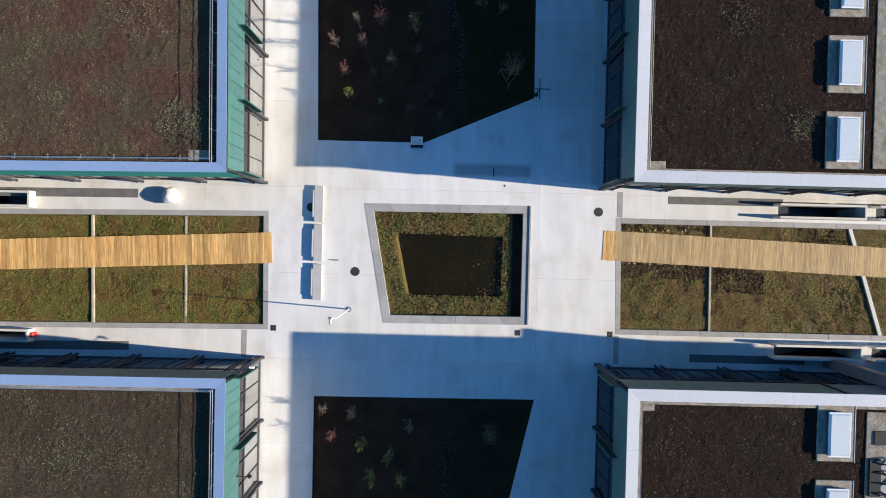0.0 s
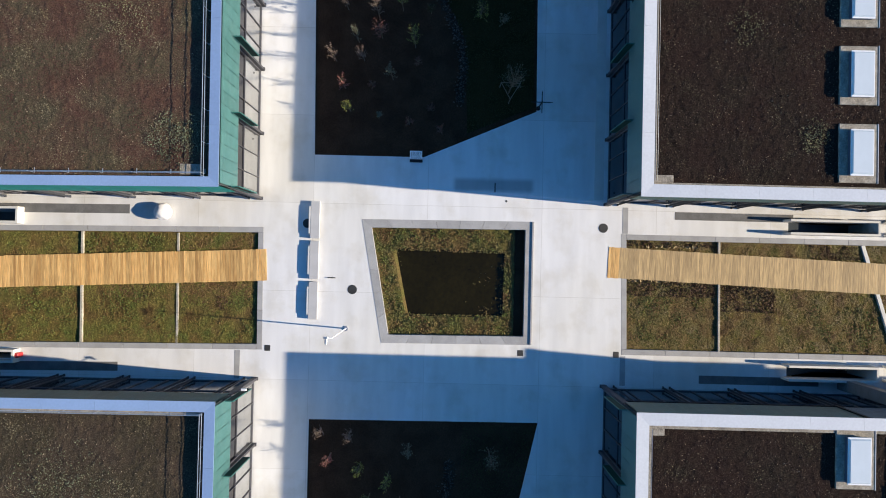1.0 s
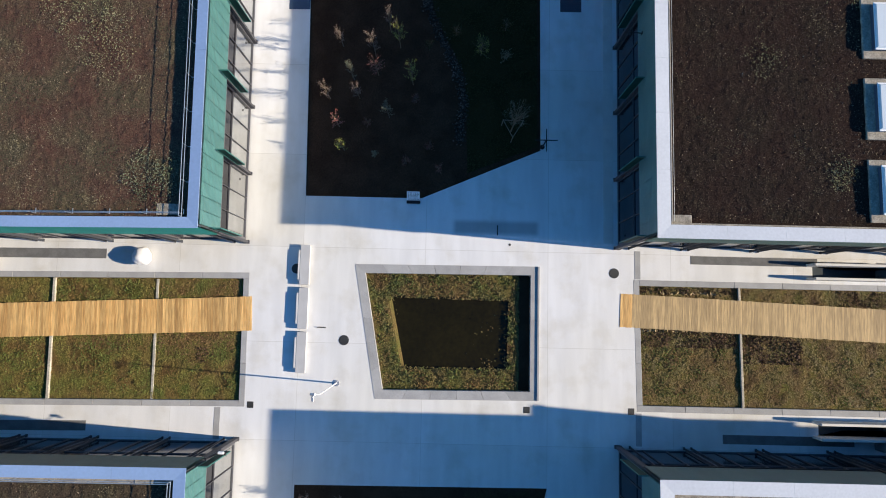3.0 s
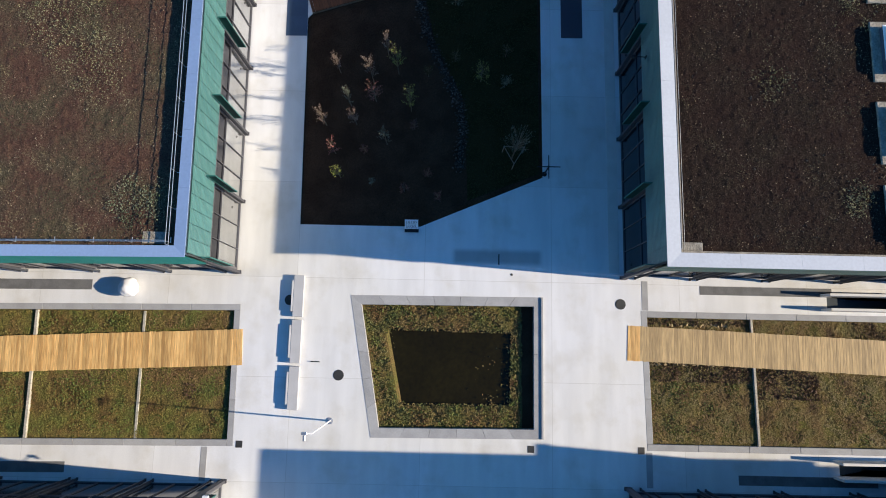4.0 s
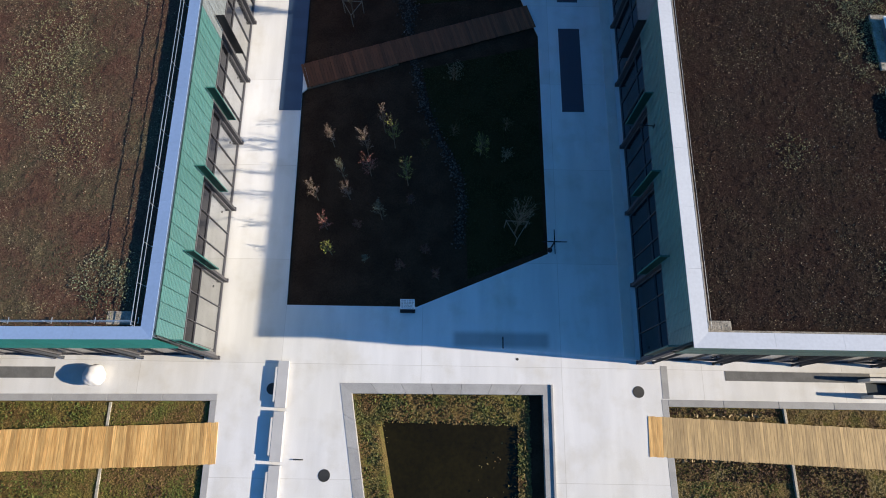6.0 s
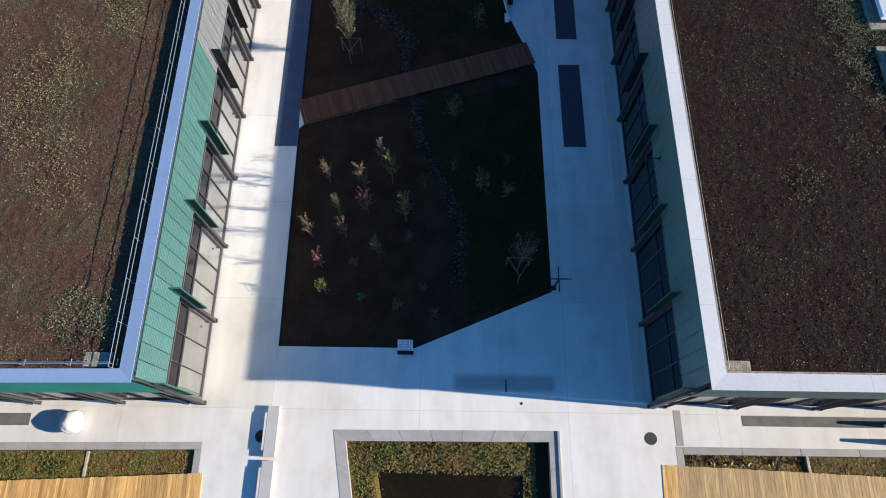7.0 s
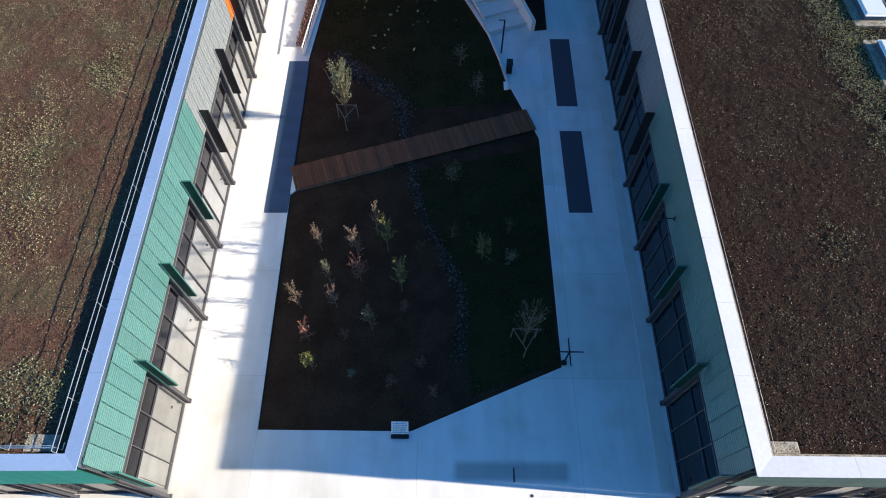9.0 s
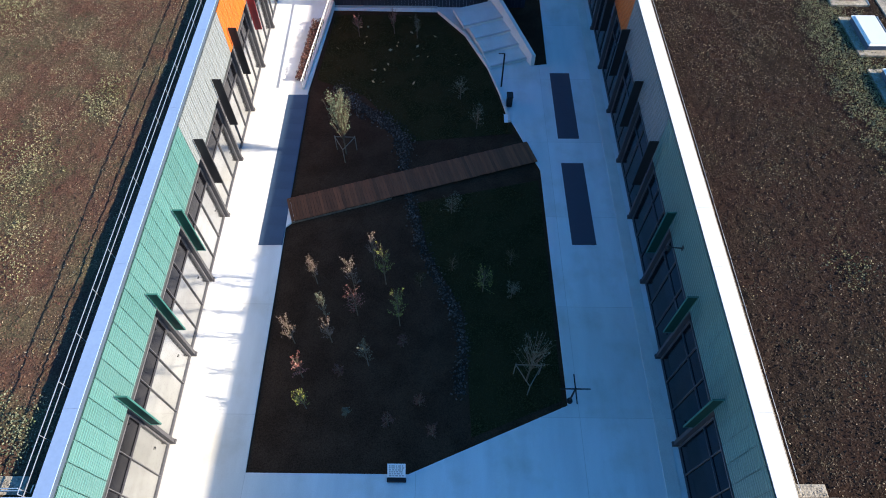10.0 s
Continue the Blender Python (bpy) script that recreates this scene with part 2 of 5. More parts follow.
M["iron"] = material("cast_iron", (0.06, 0.06, 0.06), 0.6, metal=0.4, vary=0.2, fine=80)
M["fleece"] = material("fleece", (0.85, 0.85, 0.86), 0.9, vary=0.06, scale=6)
M["bark"] = material("bark", (0.16, 0.12, 0.08), 0.9, vary=0.3)
M["stake"] = material("stake_wood", (0.20, 0.17, 0.13), 0.85, vary=0.2)
M["pebble"] = leafy("pebble", [(0.022, 0.017, 0.015), (0.044, 0.035, 0.030), (0.085, 0.068, 0.058), (0.14, 0.115, 0.10), (0.45, 0.41, 0.38)], leafwise=0.85, patch=(0.9, -0.56))
M["red"] = material("red_paint", (0.6, 0.04, 0.05), 0.5, bump=0)
M["dark_red"] = material("dark_red_metal", (0.20, 0.016, 0.025), 0.45, vary=0.08, bump=0)
M["dark_fence"] = material("dark_fence", (0.03, 0.032, 0.05), 0.6, vary=0.2, obj=0.2)
M["water"] = material("pond_water", (0.015, 0.012, 0.0033), 0.08, vary=0.2, scale=0.8, bump=0.02, fine=6, spec=0.25)
M["cover"] = leafy("ground_cover_leaf", [(0.16, 0.095, 0.038), (0.21, 0.14, 0.05), (0.225, 0.18, 0.055), (0.195, 0.185, 0.05), (0.15, 0.17, 0.045)], leafwise=0.14, patch=(3.0, -1.05), scale=1.1)
M["dry_cover"] = leafy("dry_cover_leaf", [(0.105, 0.062, 0.033), (0.20, 0.13, 0.058), (0.25, 0.18, 0.075), (0.20, 0.165, 0.06), (0.255, 0.195, 0.096)], leafwise=0.14, patch=(3.0, -1.05), scale=1.1)
M["pond_leaf"] = leafy("pond_leaf", [(0.17, 0.10, 0.045), (0.20, 0.14, 0.058), (0.165, 0.145, 0.055), (0.115, 0.135, 0.045)], leafwise=0.1, patch=(3.0, -1.05), scale=1.3)
M["weed"] = leafy("weed_leaf", [(0.095, 0.115, 0.032), (0.12, 0.145, 0.038), (0.145, 0.165, 0.048)])
M["withered"] = leafy("withered_leaf", [(0.15, 0.085, 0.045), (0.21, 0.125, 0.06), (0.27, 0.165, 0.08), (0.22, 0.15, 0.06)])
M["litter"] = leafy("dead_leaf", [(0.05, 0.03, 0.022), (0.10, 0.055, 0.035), (0.20, 0.12, 0.07)])
M["straw"] = leafy("straw", [(0.34, 0.25, 0.13), (0.46, 0.36, 0.20)])
M["sedum"] = leafy("sedum_leaf", [(0.08, 0.035, 0.026), (0.11, 0.055, 0.04), (0.12, 0.085, 0.056), (0.17, 0.145, 0.08), (0.30, 0.26, 0.18)], leafwise=0.45)
M["grey_sedum"] = leafy("grey_sedum_leaf", [(0.06, 0.042, 0.03), (0.085, 0.062, 0.042), (0.10, 0.082, 0.052), (0.14, 0.12, 0.07), (0.26, 0.23, 0.15)], leafwise=0.45)
M["sedum_tip"] = leafy("sedum_tip", [(0.16, 0.11, 0.075), (0.25, 0.19, 0.13), (0.34, 0.28, 0.20), (0.22, 0.20, 0.10)])
M["dry_flower"] = leafy("dry_flower_head", [(0.12, 0.085, 0.06), (0.19, 0.15, 0.10), (0.28, 0.235, 0.16), (0.17, 0.15, 0.085)])
M["dark_sedum"] = leafy("dark_sedum_leaf", [(0.02885, 0.01546, 0.01133), (0.03916, 0.02164, 0.01649), (0.04534, 0.03194, 0.02164), (0.06182, 0.05152, 0.02885), (0.1236, 0.1082, 0.07007)], leafwise=0.4)
M["green_tip"] = leafy("green_roof_leaf", [(0.08, 0.095, 0.055), (0.135, 0.155, 0.09), (0.20, 0.215, 0.145), (0.115, 0.15, 0.07)])
M["cover_tip"] = leafy("roof_plant_leaf", [(0.12, 0.115, 0.055), (0.19, 0.185, 0.095), (0.26, 0.25, 0.15), (0.145, 0.155, 0.066)])
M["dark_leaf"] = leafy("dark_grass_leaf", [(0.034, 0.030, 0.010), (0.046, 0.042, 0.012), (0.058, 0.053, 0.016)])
M["yellow_leaf"] = leafy("yellow_leaf", [(0.20, 0.23, 0.045), (0.29, 0.29, 0.07), (0.13, 0.17, 0.04)])
M["olive_leaf"] = leafy("olive_leaf", [(0.14, 0.18, 0.10), (0.21, 0.25, 0.15), (0.28, 0.31, 0.20)])
M["rust_leaf"] = leafy("rust_leaf", [(0.10, 0.045, 0.038), (0.13, 0.06, 0.05), (0.16, 0.085, 0.07)])
M["red_leaf"] = leafy("red_leaf", [(0.26, 0.075, 0.06), (0.36, 0.16, 0.14), (0.22, 0.07, 0.06)])
M["pale_leaf"] = leafy("pale_leaf", [(0.20, 0.13, 0.105), (0.25, 0.185, 0.15), (0.16, 0.095, 0.08)])
M["grey_leaf"] = leafy("grey_leaf", [(0.12, 0.13, 0.09), (0.20, 0.20, 0.14), (0.09, 0.10, 0.06)])


# ---- mesh helpers ----
def link(name, bm, mat, parent=None, label="", smooth=False):
    me = bpy.data.meshes.new(name)
    bm.to_mesh(me)
    bm.free()
    me.materials.append(mat)
    if smooth:
        for p in me.polygons:
            p.use_smooth = True
    ob = new(name, me)
    ob.parent = parent
    if label:
        ob["label"] = label
    return ob


def part(name, bm, mat, parent, label="", smooth=False):
    return link(name, bm, mat, parent, label, smooth)


def again(ob, parent, m, mat=None):
    """The same mesh once more, as an object of its own."""
    o = bpy.data.objects.new(ob.name.split(".")[0], ob.data)
    scene.collection.objects.link(o)
    o.parent, o.matrix_basis = parent, m
    return o


def empty(name, m, label, category, group="", kind=""):
    e = new(name)
    e.empty_display_size = 0.3
    e.matrix_basis = m
    return tagged(e, label, category, group, kind)


def box(bm, x0, x1, y0, y1, z0, z1, m=None, bevel=0.0):
    r = bmesh.ops.create_cube(bm, size=1, matrix=Matrix.Translation(((x0 + x1) / 2, (y0 + y1) / 2, (z0 + z1) / 2)) @ Matrix.Diagonal((x1 - x0, y1 - y0, z1 - z0, 1)))
    if bevel:
        edges = list({e for v in r["verts"] for e in v.link_edges})
        bmesh.ops.bevel(bm, geom=edges, offset=bevel, segments=1, affect="EDGES")
    if m is not None:
        bmesh.ops.transform(bm, matrix=m, verts=[v for v in bm.verts] if bevel else r["verts"])
    return bm


def one_box(*a, **k):
    return box(bmesh.new(), *a, **k)


def rod(bm, a, b, r0, r1=None, seg=8):
    a, b = Vector(a), Vector(b)
    d = b - a
    m = Matrix.Translation((a + b) / 2) @ d.to_track_quat("Z", "Y").to_matrix().to_4x4()
    bmesh.ops.create_cone(bm, cap_ends=True, segments=seg, radius1=r0, radius2=r0 if r1 is None else r1, depth=d.length, matrix=m)
    return bm


def prism(poly, z0, z1, holes=()):
    """A slab over a polygon, with holes that go through it."""
    bm = bmesh.new()
    loops = []
    for p in (poly, *holes):
        vs = [bm.verts.new((x, y, z1)) for x, y in p]
        loops.append([bm.edges.new((vs[i], vs[(i + 1) % len(vs)])) for i in range(len(vs))])
    bmesh.ops.triangle_fill(bm, edges=[e for lp in loops for e in lp], use_beauty=True, normal=(0, 0, 1))
    faces = list(bm.faces)
    r = bmesh.ops.extrude_face_region(bm, geom=faces)
    bmesh.ops.translate(bm, vec=(0, 0, z0 - z1), verts=[v for v in r["geom"] if isinstance(v, bmesh.types.BMVert)])
    bmesh.ops.recalc_face_normals(bm, faces=bm.faces)
    return bm


def inside(poly, x, y):
    r = np.zeros(len(x), bool)
    for i in range(len(poly)):
        (x0, y0), (x1, y1) = poly[i], poly[i - 1]
        if y0 != y1:
            r ^= ((y0 > y) != (y1 > y)) & (x < (x1 - x0) * (y - y0) / (y1 - y0) + x0)
    return r


def scatter(name, poly, per_m2, size, z, mat, parent=None, avoid=(), lift=0.04, seed=1, keep=None, flat=0.5, level=1.0):
    """Many small leaves over a polygon, as one mesh of quads."""
    rs = np.random.RandomState(seed)
    xs, ys = [p[0] for p in poly], [p[1] for p in poly]
    n = int((max(xs) - min(xs)) * (max(ys) - min(ys)) * per_m2)
    x, y = rs.uniform(min(xs), max(xs), n), rs.uniform(min(ys), max(ys), n)
    ok = inside(poly, x, y)
    for a in avoid:
        ok &= ~inside(a, x, y)
    if keep is not None:
        ok &= keep(x, y, rs)
    x, y = x[ok], y[ok]
    n = len(x)
    zz = z(x, y) if callable(z) else np.full(n, float(z))
    c = np.stack([x, y, zz + rs.uniform(0.0, 1.0, n) * lift], 1)
    a = rs.normal(size=(n, 3)) * (1, 1, flat)
    a /= np.linalg.norm(a, axis=1)[:, None]
    b = np.cross(a, rs.normal(size=(n, 3)) * (level, level, 1))
    b /= np.linalg.norm(b, axis=1)[:, None]
    s = (size * rs.uniform(0.5, 1.3, n))[:, None]
    a, b = a * s, b * s * 0.6
    v = np.stack([c - a, c - b, c + a, c + b], 1).reshape(-1, 3)
    me = bpy.data.meshes.new(name)
    me.from_pydata(v.tolist(), [], (np.arange(n)[:, None] * 4 + np.arange(4)).tolist())
    me.materials.append(mat)
    ob = new(name, me)
    ob.parent = parent
    return tagged(ob, kind="stuff")


def relief(name, x0, x1, y0, y1, z, cell, fine, coarse, mat, parent=None, seed=1, poly=None):
    """Uneven ground as one mesh, from two smoothed noises of the given heights; returns it and its height at (x, y)."""
    nx, ny = int((x1 - x0) / cell) + 1, int((y1 - y0) / cell) + 1
    rs = np.random.RandomState(seed)
    fx, fy = np.fft.fftfreq(nx, cell)[:, None], np.fft.fftfreq(ny, cell)[None, :]
    h = np.zeros((nx, ny))
    for width, amount in ((0.055, fine), (0.22, coarse)):
        k = np.exp(-2 * (math.pi * width) ** 2 * (fx ** 2 + fy ** 2))
        a = np.real(np.fft.ifft2(np.fft.fft2(rs.normal(size=(nx, ny))) * k))
        h += amount * a / a.std()
    h = np.maximum(h + 1.6 * (fine + coarse), 0.004)
    h[0, :] = h[-1, :] = h[:, 0] = h[:, -1] = 0.004
    gx, gy = np.linspace(x0, x1, nx), np.linspace(y0, y1, ny)
    xx, yy = np.meshgrid(gx, gy, indexing="ij")
    v = np.stack([xx, yy, z + h], -1).reshape(-1, 3)
    i = (np.arange(nx - 1)[:, None] * ny + np.arange(ny - 1)[None, :]).reshape(-1)
    if poly is not None:
        i = i[inside(poly, v[i, 0] + cell / 2, v[i, 1] + cell / 2)]
    me = bpy.data.meshes.new(name)
    me.from_pydata(v.tolist(), [], np.stack([i, i + ny, i + ny + 1, i + 1], 1).tolist())
    me.materials.append(mat)
    me.polygons.foreach_set("use_smooth", [True] * len(me.polygons))
    ob = new(name, me)
    ob.parent = parent

    def height(x, y):
        a = np.clip(((x - x0) / (x1 - x0) * (nx - 1)).astype(int), 0, nx - 1)
        b = np.clip(((y - y0) / (y1 - y0) * (ny - 1)).astype(int), 0, ny - 1)
        return z + h[a, b]
    return tagged(ob, kind="stuff"), height


def offset_poly(poly, d):
    """The polygon (counter-clockwise) moved inwards by d."""
    out, n = [], len(poly)
    for i in range(n):
        p0, p1, p2 = (Vector(poly[(i + k - 1) % n]) for k in range(3))
        e0, e1 = (p1 - p0).normalized(), (p2 - p1).normalized()
        n0, n1 = Vector((-e0.y, e0.x)), Vector((-e1.y, e1.x))
        bis = (n0 + n1).normalized()
        out.append(tuple(p1 + bis * (d / max(0.3, bis.dot(n0)))))
    return out


# ---- plan ----
POND = [(-3.07, -4.31), (4.65, -4.23), (4.65, 2.10), (-4.22, 2.03)]
WATER = [(-1.62, -2.80), (3.15, -2.78), (3.2, 0.42), (-2.32, 0.48)]
BED_N = [(-6.75, 5.3), (-1.11, 5.3), (4.66, 7.8), (4.55, 19.2), (3.35, 22.4), (2.95, 24.4), (2.4, 26.4), (1.2, 29.2), (-0.38, 31.3), (-6.55, 31.4), (-7.15, 24.3)]
BED_S = [(-6.6, -24.0), (1.55, -24.0), (5.06, -8.2), (-6.67, -8.29)]
BED_E = [(4.82, 26.64), (5.5, 26.75), (5.56, 32.6), (2.3, 32.6)]
PLANTER_W = [(-30.0, -5.1), (-9.17, -4.80), (-9.27, 1.5), (-30.0, 1.17)]
PLANTER_E = [(9.26, -4.62), (30.0, -4.62), (30.0, 1.57), (9.14, 1.57)]
WELLS = [[(17.75, 1.85), (21.85, 1.85), (21.85, 2.40), (17.75, 2.40)], [(22.95, 1.85), (27.0, 1.85), (27.0, 2.40), (22.95, 2.40)],
         [(17.75, -5.52), (21.85, -5.52), (21.85, -4.95), (17.75, -4.95)], [(22.95, -5.52), (27.0, -5.52), (27.0, -4.95), (22.95, -4.95)],
         [(-26.0, 1.48), (-21.75, 1.52), (-21.75, 2.1), (-26.0, 2.05)], [(-26.0, -5.6), (-21.7, -5.56), (-21.7, -5.16), (-26.0, -5.2)]]

ground = link("ground", one_box(-900, 900, -900, 900, -2.2, -1.6), M["soil"])
tagged(ground, "dark bare earth under and around the paved yards", "ground", kind="structure")
pave = link("pavement", prism([(-70, -70), (70, -70), (70, 70), (-70, 70)], -1.6, 0.0, [POND, BED_N, BED_S, BED_E, PLANTER_W, PLANTER_E, *WELLS]), M["concrete"])
tagged(pave, "pale smooth poured concrete paving between the buildings", "pavement", kind="structure")

# ground cover in tufts: thick where the waves below rise, thin and showing earth between them
def tufts(freq, shift, low, gain):
    def keep(x, y, rs):
        v = np.sin(x * freq + 1.9 * np.sin(y * freq * 0.7 + shift)) * np.sin(y * freq * 1.15 + 1.6 * np.sin(x * freq * 0.8 + 2 * shift))
        v += 0.6 * np.sin(x * freq * 2.7 + shift) * np.sin(y * freq * 2.3 - shift)
        return rs.uniform(0, 1, len(x)) < low + gain * v
    return keep


def rect(x0, x1, y0, y1):
    return [(x0, y0), (x1, y0), (x1, y1), (x0, y1)]


# ---- planted beds ----
def soil_bed(name, poly, z, mat, label):
    ob = link(name, prism(poly, -1.6, z), mat)
    return tagged(ob, label, "planting bed", kind="structure")


soil_bed("bed_north", BED_N, -0.05, M["soil"], "dark mulched planting bed in the shaded courtyard")
soil_bed("bed_south", BED_S, -0.05, M["soil"], "dark mulched planting bed of the second courtyard")
soil_bed("bed_east", BED_E, -0.05, M["soil"], "dark narrow bed beside the stair wall")
soil_bed("planter_west", PLANTER_W, -0.16, M["cover_soil"], "sunken planter soil under low ground cover")
soil_bed("planter_east", PLANTER_E, -0.16, M["cover_soil"], "sunken planter soil under dry ground cover")

# ---- pond ----
pond_in = offset_poly(POND, 0.42)
bm = bmesh.new()
rings = [[bm.verts.new((x, y, z)) for x, y in p] for p, z in ((pond_in, -0.33), (offset_poly(WATER, -0.27), -0.35), (WATER, -0.50), (offset_poly(WATER, 0.5), -1.2))]
for r0, r1 in zip(rings, rings[1:]):
    for i in range(4):
        bm.faces.new((r0[i], r0[(i + 1) % 4], r1[(i + 1) % 4], r1[i]))
bm.faces.new(rings[-1])
pond_soil = tagged(link("pond_bank", bm, M["cover_soil"]), "planted earth bank sloping to the pond", "pond bank", kind="structure")
# Dark soil laid where the kerb's shadow falls, to deepen that shade.
toned = link("wet_earth", prism([(3.72, -3.85), (4.24, -3.85), (4.24, 1.66), (3.68, 1.66)], -0.5, -0.322), M["soil"])
tagged(toned, "dark earth strip that deepens the kerb's shade in the pond", "earth", kind="structure")
water = link("pond_water", prism(offset_poly(WATER, -0.12), -0.50, -0.43), M["water"])
tagged(water, "still dark brown pond water", "water", kind="structure")
WEST_BANK = [(-1.9, -2.75), (-1.6, -2.7), (-2.3, 0.3), (-2.6, 0.25)]
scatter("pond_plants", pond_in, 900, 0.042, -0.36, M["pond_leaf"], avoid=[WATER, WEST_BANK, [(3.72, -4.3), (4.6, -4.3), (4.6, 2.1), (3.72, 2.1)]], lift=0.12, seed=3, keep=tufts(3.0, 3, 0.7, 0.5), flat=0.35, level=0.4)
scatter("pond_weeds", pond_in, 220, 0.05, -0.34, M["weed"], avoid=[WATER, WEST_BANK, [(3.72, -4.3), (4.6, -4.3), (4.6, 2.1), (3.72, 2.1)]], lift=0.14, seed=33, keep=tufts(1.9, 4, 0.3, 0.5))
tagged(bpy.data.objects["pond_weeds"], "green weeds on the pond bank", "weeds")
tagged(bpy.data.objects["pond_plants"], "low green and brown plants round the pond", "ground cover")
def corner_growth(x, y, rs):
    """Thick towards the corner at the bank, thinning out over the water."""
    d = (3.35 - x) * 0.55 + (y + 2.9) * 0.7 + 0.45 * np.sin(x * 5) * np.sin(y * 4.3)
    e = (3.35 - x) * 2.2 + 0.5 * np.sin(y * 6.1)
    return rs.uniform(0, 1, len(x)) < np.maximum(0.75 - d, 0.9 - 2.0 * e)


tagged(scatter("water_weeds", [(0.6, -2.95), (3.4, -2.95), (3.4, 0.5), (2.6, 0.5), (2.2, -1.5), (0.6, -2.2)], 420, 0.05, -0.42, M["pond_leaf"], lift=0.07, seed=35, keep=corner_growth), "green and brown weeds creeping over the water's edge", "weeds")
scatter("floating_leaves", [(0.6, -2.7), (3.1, -2.7), (3.15, 0.3), (2.4, 0.3)], 6, 0.045, -0.425, M["pond_leaf"], lift=0.01, seed=4, flat=0.05)
tagged(bpy.data.objects["floating_leaves"], "small green leaves floating on the pond", "leaves")


def kerb_run(parent, a, b, width, z0, z1, piece=1.25, mat=None, name="kerb_stone"):
    """Stones end to end from a to b, lying to the left of that line."""
    a, b = Vector(a), Vector(b)
    d = b - a
    n = max(1, round(d.length / piece))
    ln = d.length / n
    first = None
    for i in range(n):
        m = Matrix.Translation((*(a + d * (i / n)), 0)) @ Matrix.Rotation(math.atan2(d.y, d.x), 4, "Z")
        if first is None:
            first = part(name, one_box(0.004, ln - 0.004, 0, width, z0, z1, bevel=0.012), mat or M["kerb"], parent)
            first.matrix_basis = m
        else:
            again(first, parent, m)


pond_kerb = empty("pond_kerb", Matrix.Identity(4), "grey concrete kerb framing the four-sided pond", "kerb", kind="structure")
for i in range(4):
    o0, o1, i1, i0 = (Vector(p) for p in (POND[i], POND[(i + 1) % 4], pond_in[(i + 1) % 4], pond_in[i]))
    n = round((o1 - o0).length / 1.25)
    for k in range(n):
        a, b = k / n + 0.0007 * (k > 0), (k + 1) / n - 0.0007 * (k < n - 1)
        part("kerb_stone", prism([tuple(o0.lerp(o1, a)), tuple(o0.lerp(o1, b)), tuple(i0.lerp(i1, b)), tuple(i0.lerp(i1, a))], -0.7, 0.012), M["kerb"], pond_kerb)

for name, poly, label in (("planter_kerb", PLANTER_W, "grey concrete kerb round the ground-cover planter"), ("planter_kerb", PLANTER_E, "grey concrete kerb round the dry planter")):
    k = empty(name, Matrix.Identity(4), label, "kerb", kind="structure")
    for i in range(4):
        if (poly is PLANTER_W and i == 3) or (poly is PLANTER_E and i == 1):
            continue
        p, q = Vector(poly[i]), Vector(poly[(i + 1) % 4])
        d = (q - p).normalized()
        kerb_run(k, p, q - d * 0.28, 0.28, -0.7, 0.006, piece=2.2)

# low dividing walls across the planters
divider_group = "planter dividers"
for x0, y0, x1, y1, w in ((-18.62, 1.05, -18.5, -4.65, 0.13), (-13.69, 1.1, -13.6, -4.6, 0.12), (14.22, 1.3, 14.28, -4.35, 0.11), (21.62, 1.3, 23.4, -4.35, 0.2)):
    ob = link("divider_wall", one_box(0, (Vector((x1, y1)) - Vector((x0, y0))).length, -w / 2, w / 2, -0.6, -0.085 if x0 == -13.69 else -0.014, bevel=0.01), M["white_concrete" if w > 0.15 else "pale_timber"])
    ob.matrix_basis = Matrix.Translation((x0, y0, 0)) @ Matrix.Rotation(math.atan2(y1 - y0, x1 - x0), 4, "Z")
    tagged(ob, "pale concrete wall dividing the planter" if w > 0.15 else "thin weathered pale board dividing the planter", "divider", divider_group)

for poly, mat, seed, label in ((PLANTER_W, M["cover"], 5, "low green and rusty ground cover in the planter"), (PLANTER_E, M["dry_cover"], 6, "dry brown and green ground cover in the planter")):
    box_poly = offset_poly([(max(-25.5, min(25.5, x)), y) for x, y in poly], 0.3)
    xs, ys = [p[0] for p in box_poly], [p[1] for p in box_poly]
    mound, top_of = relief("earth_layer", min(xs), max(xs), min(ys), max(ys), -0.165, 0.085, 0.008, 0.012, M["cover_soil"], seed=seed + 7, poly=box_poly)
    tagged(mound, "uneven brown earth under the ground cover", "earth")
    tagged(scatter("ground_cover", box_poly, 1250, 0.034, top_of, mat, lift=0.035, seed=seed, keep=tufts(3.1, seed, 0.72, 0.4), flat=0.2, level=0.22), label, "ground cover")
WEEDS = [rect(-12.6, -9.6, -4.4, -2.2), rect(-18.4, -13.8, -0.2, 1.05), rect(-17.5, -14.2, -4.3, -2.0), rect(-25, -18.8, -4.6, -1.8), rect(9.6, 13.6, -3.9, -1.6), rect(19.0, 22.4, -4.2, -1.9)]
for k, poly in enumerate(WEEDS):
    tagged(scatter("weeds", poly, 380, 0.045, -0.14, M["weed"], lift=0.09, seed=200 + k, keep=tufts(1.7, k, 0.28, 0.5)), "green weeds growing through the ground cover", "weeds")
WITHERED = [rect(-13.5, -9.7, 0.25, 1.08), rect(-13.45, -9.85, -2.5, -1.45), rect(-17.2, -13.9, -2.3, -1.6)]
for k, poly in enumerate(WITHERED):
    tagged(scatter("withered_cover", poly, 620, 0.036, -0.14, M["withered"], lift=0.055, seed=240 + k, keep=tufts(1.9, k + 1, 0.62, 0.5), flat=0.25, level=0.35), "withered rusty brown patch of ground cover", "ground cover")
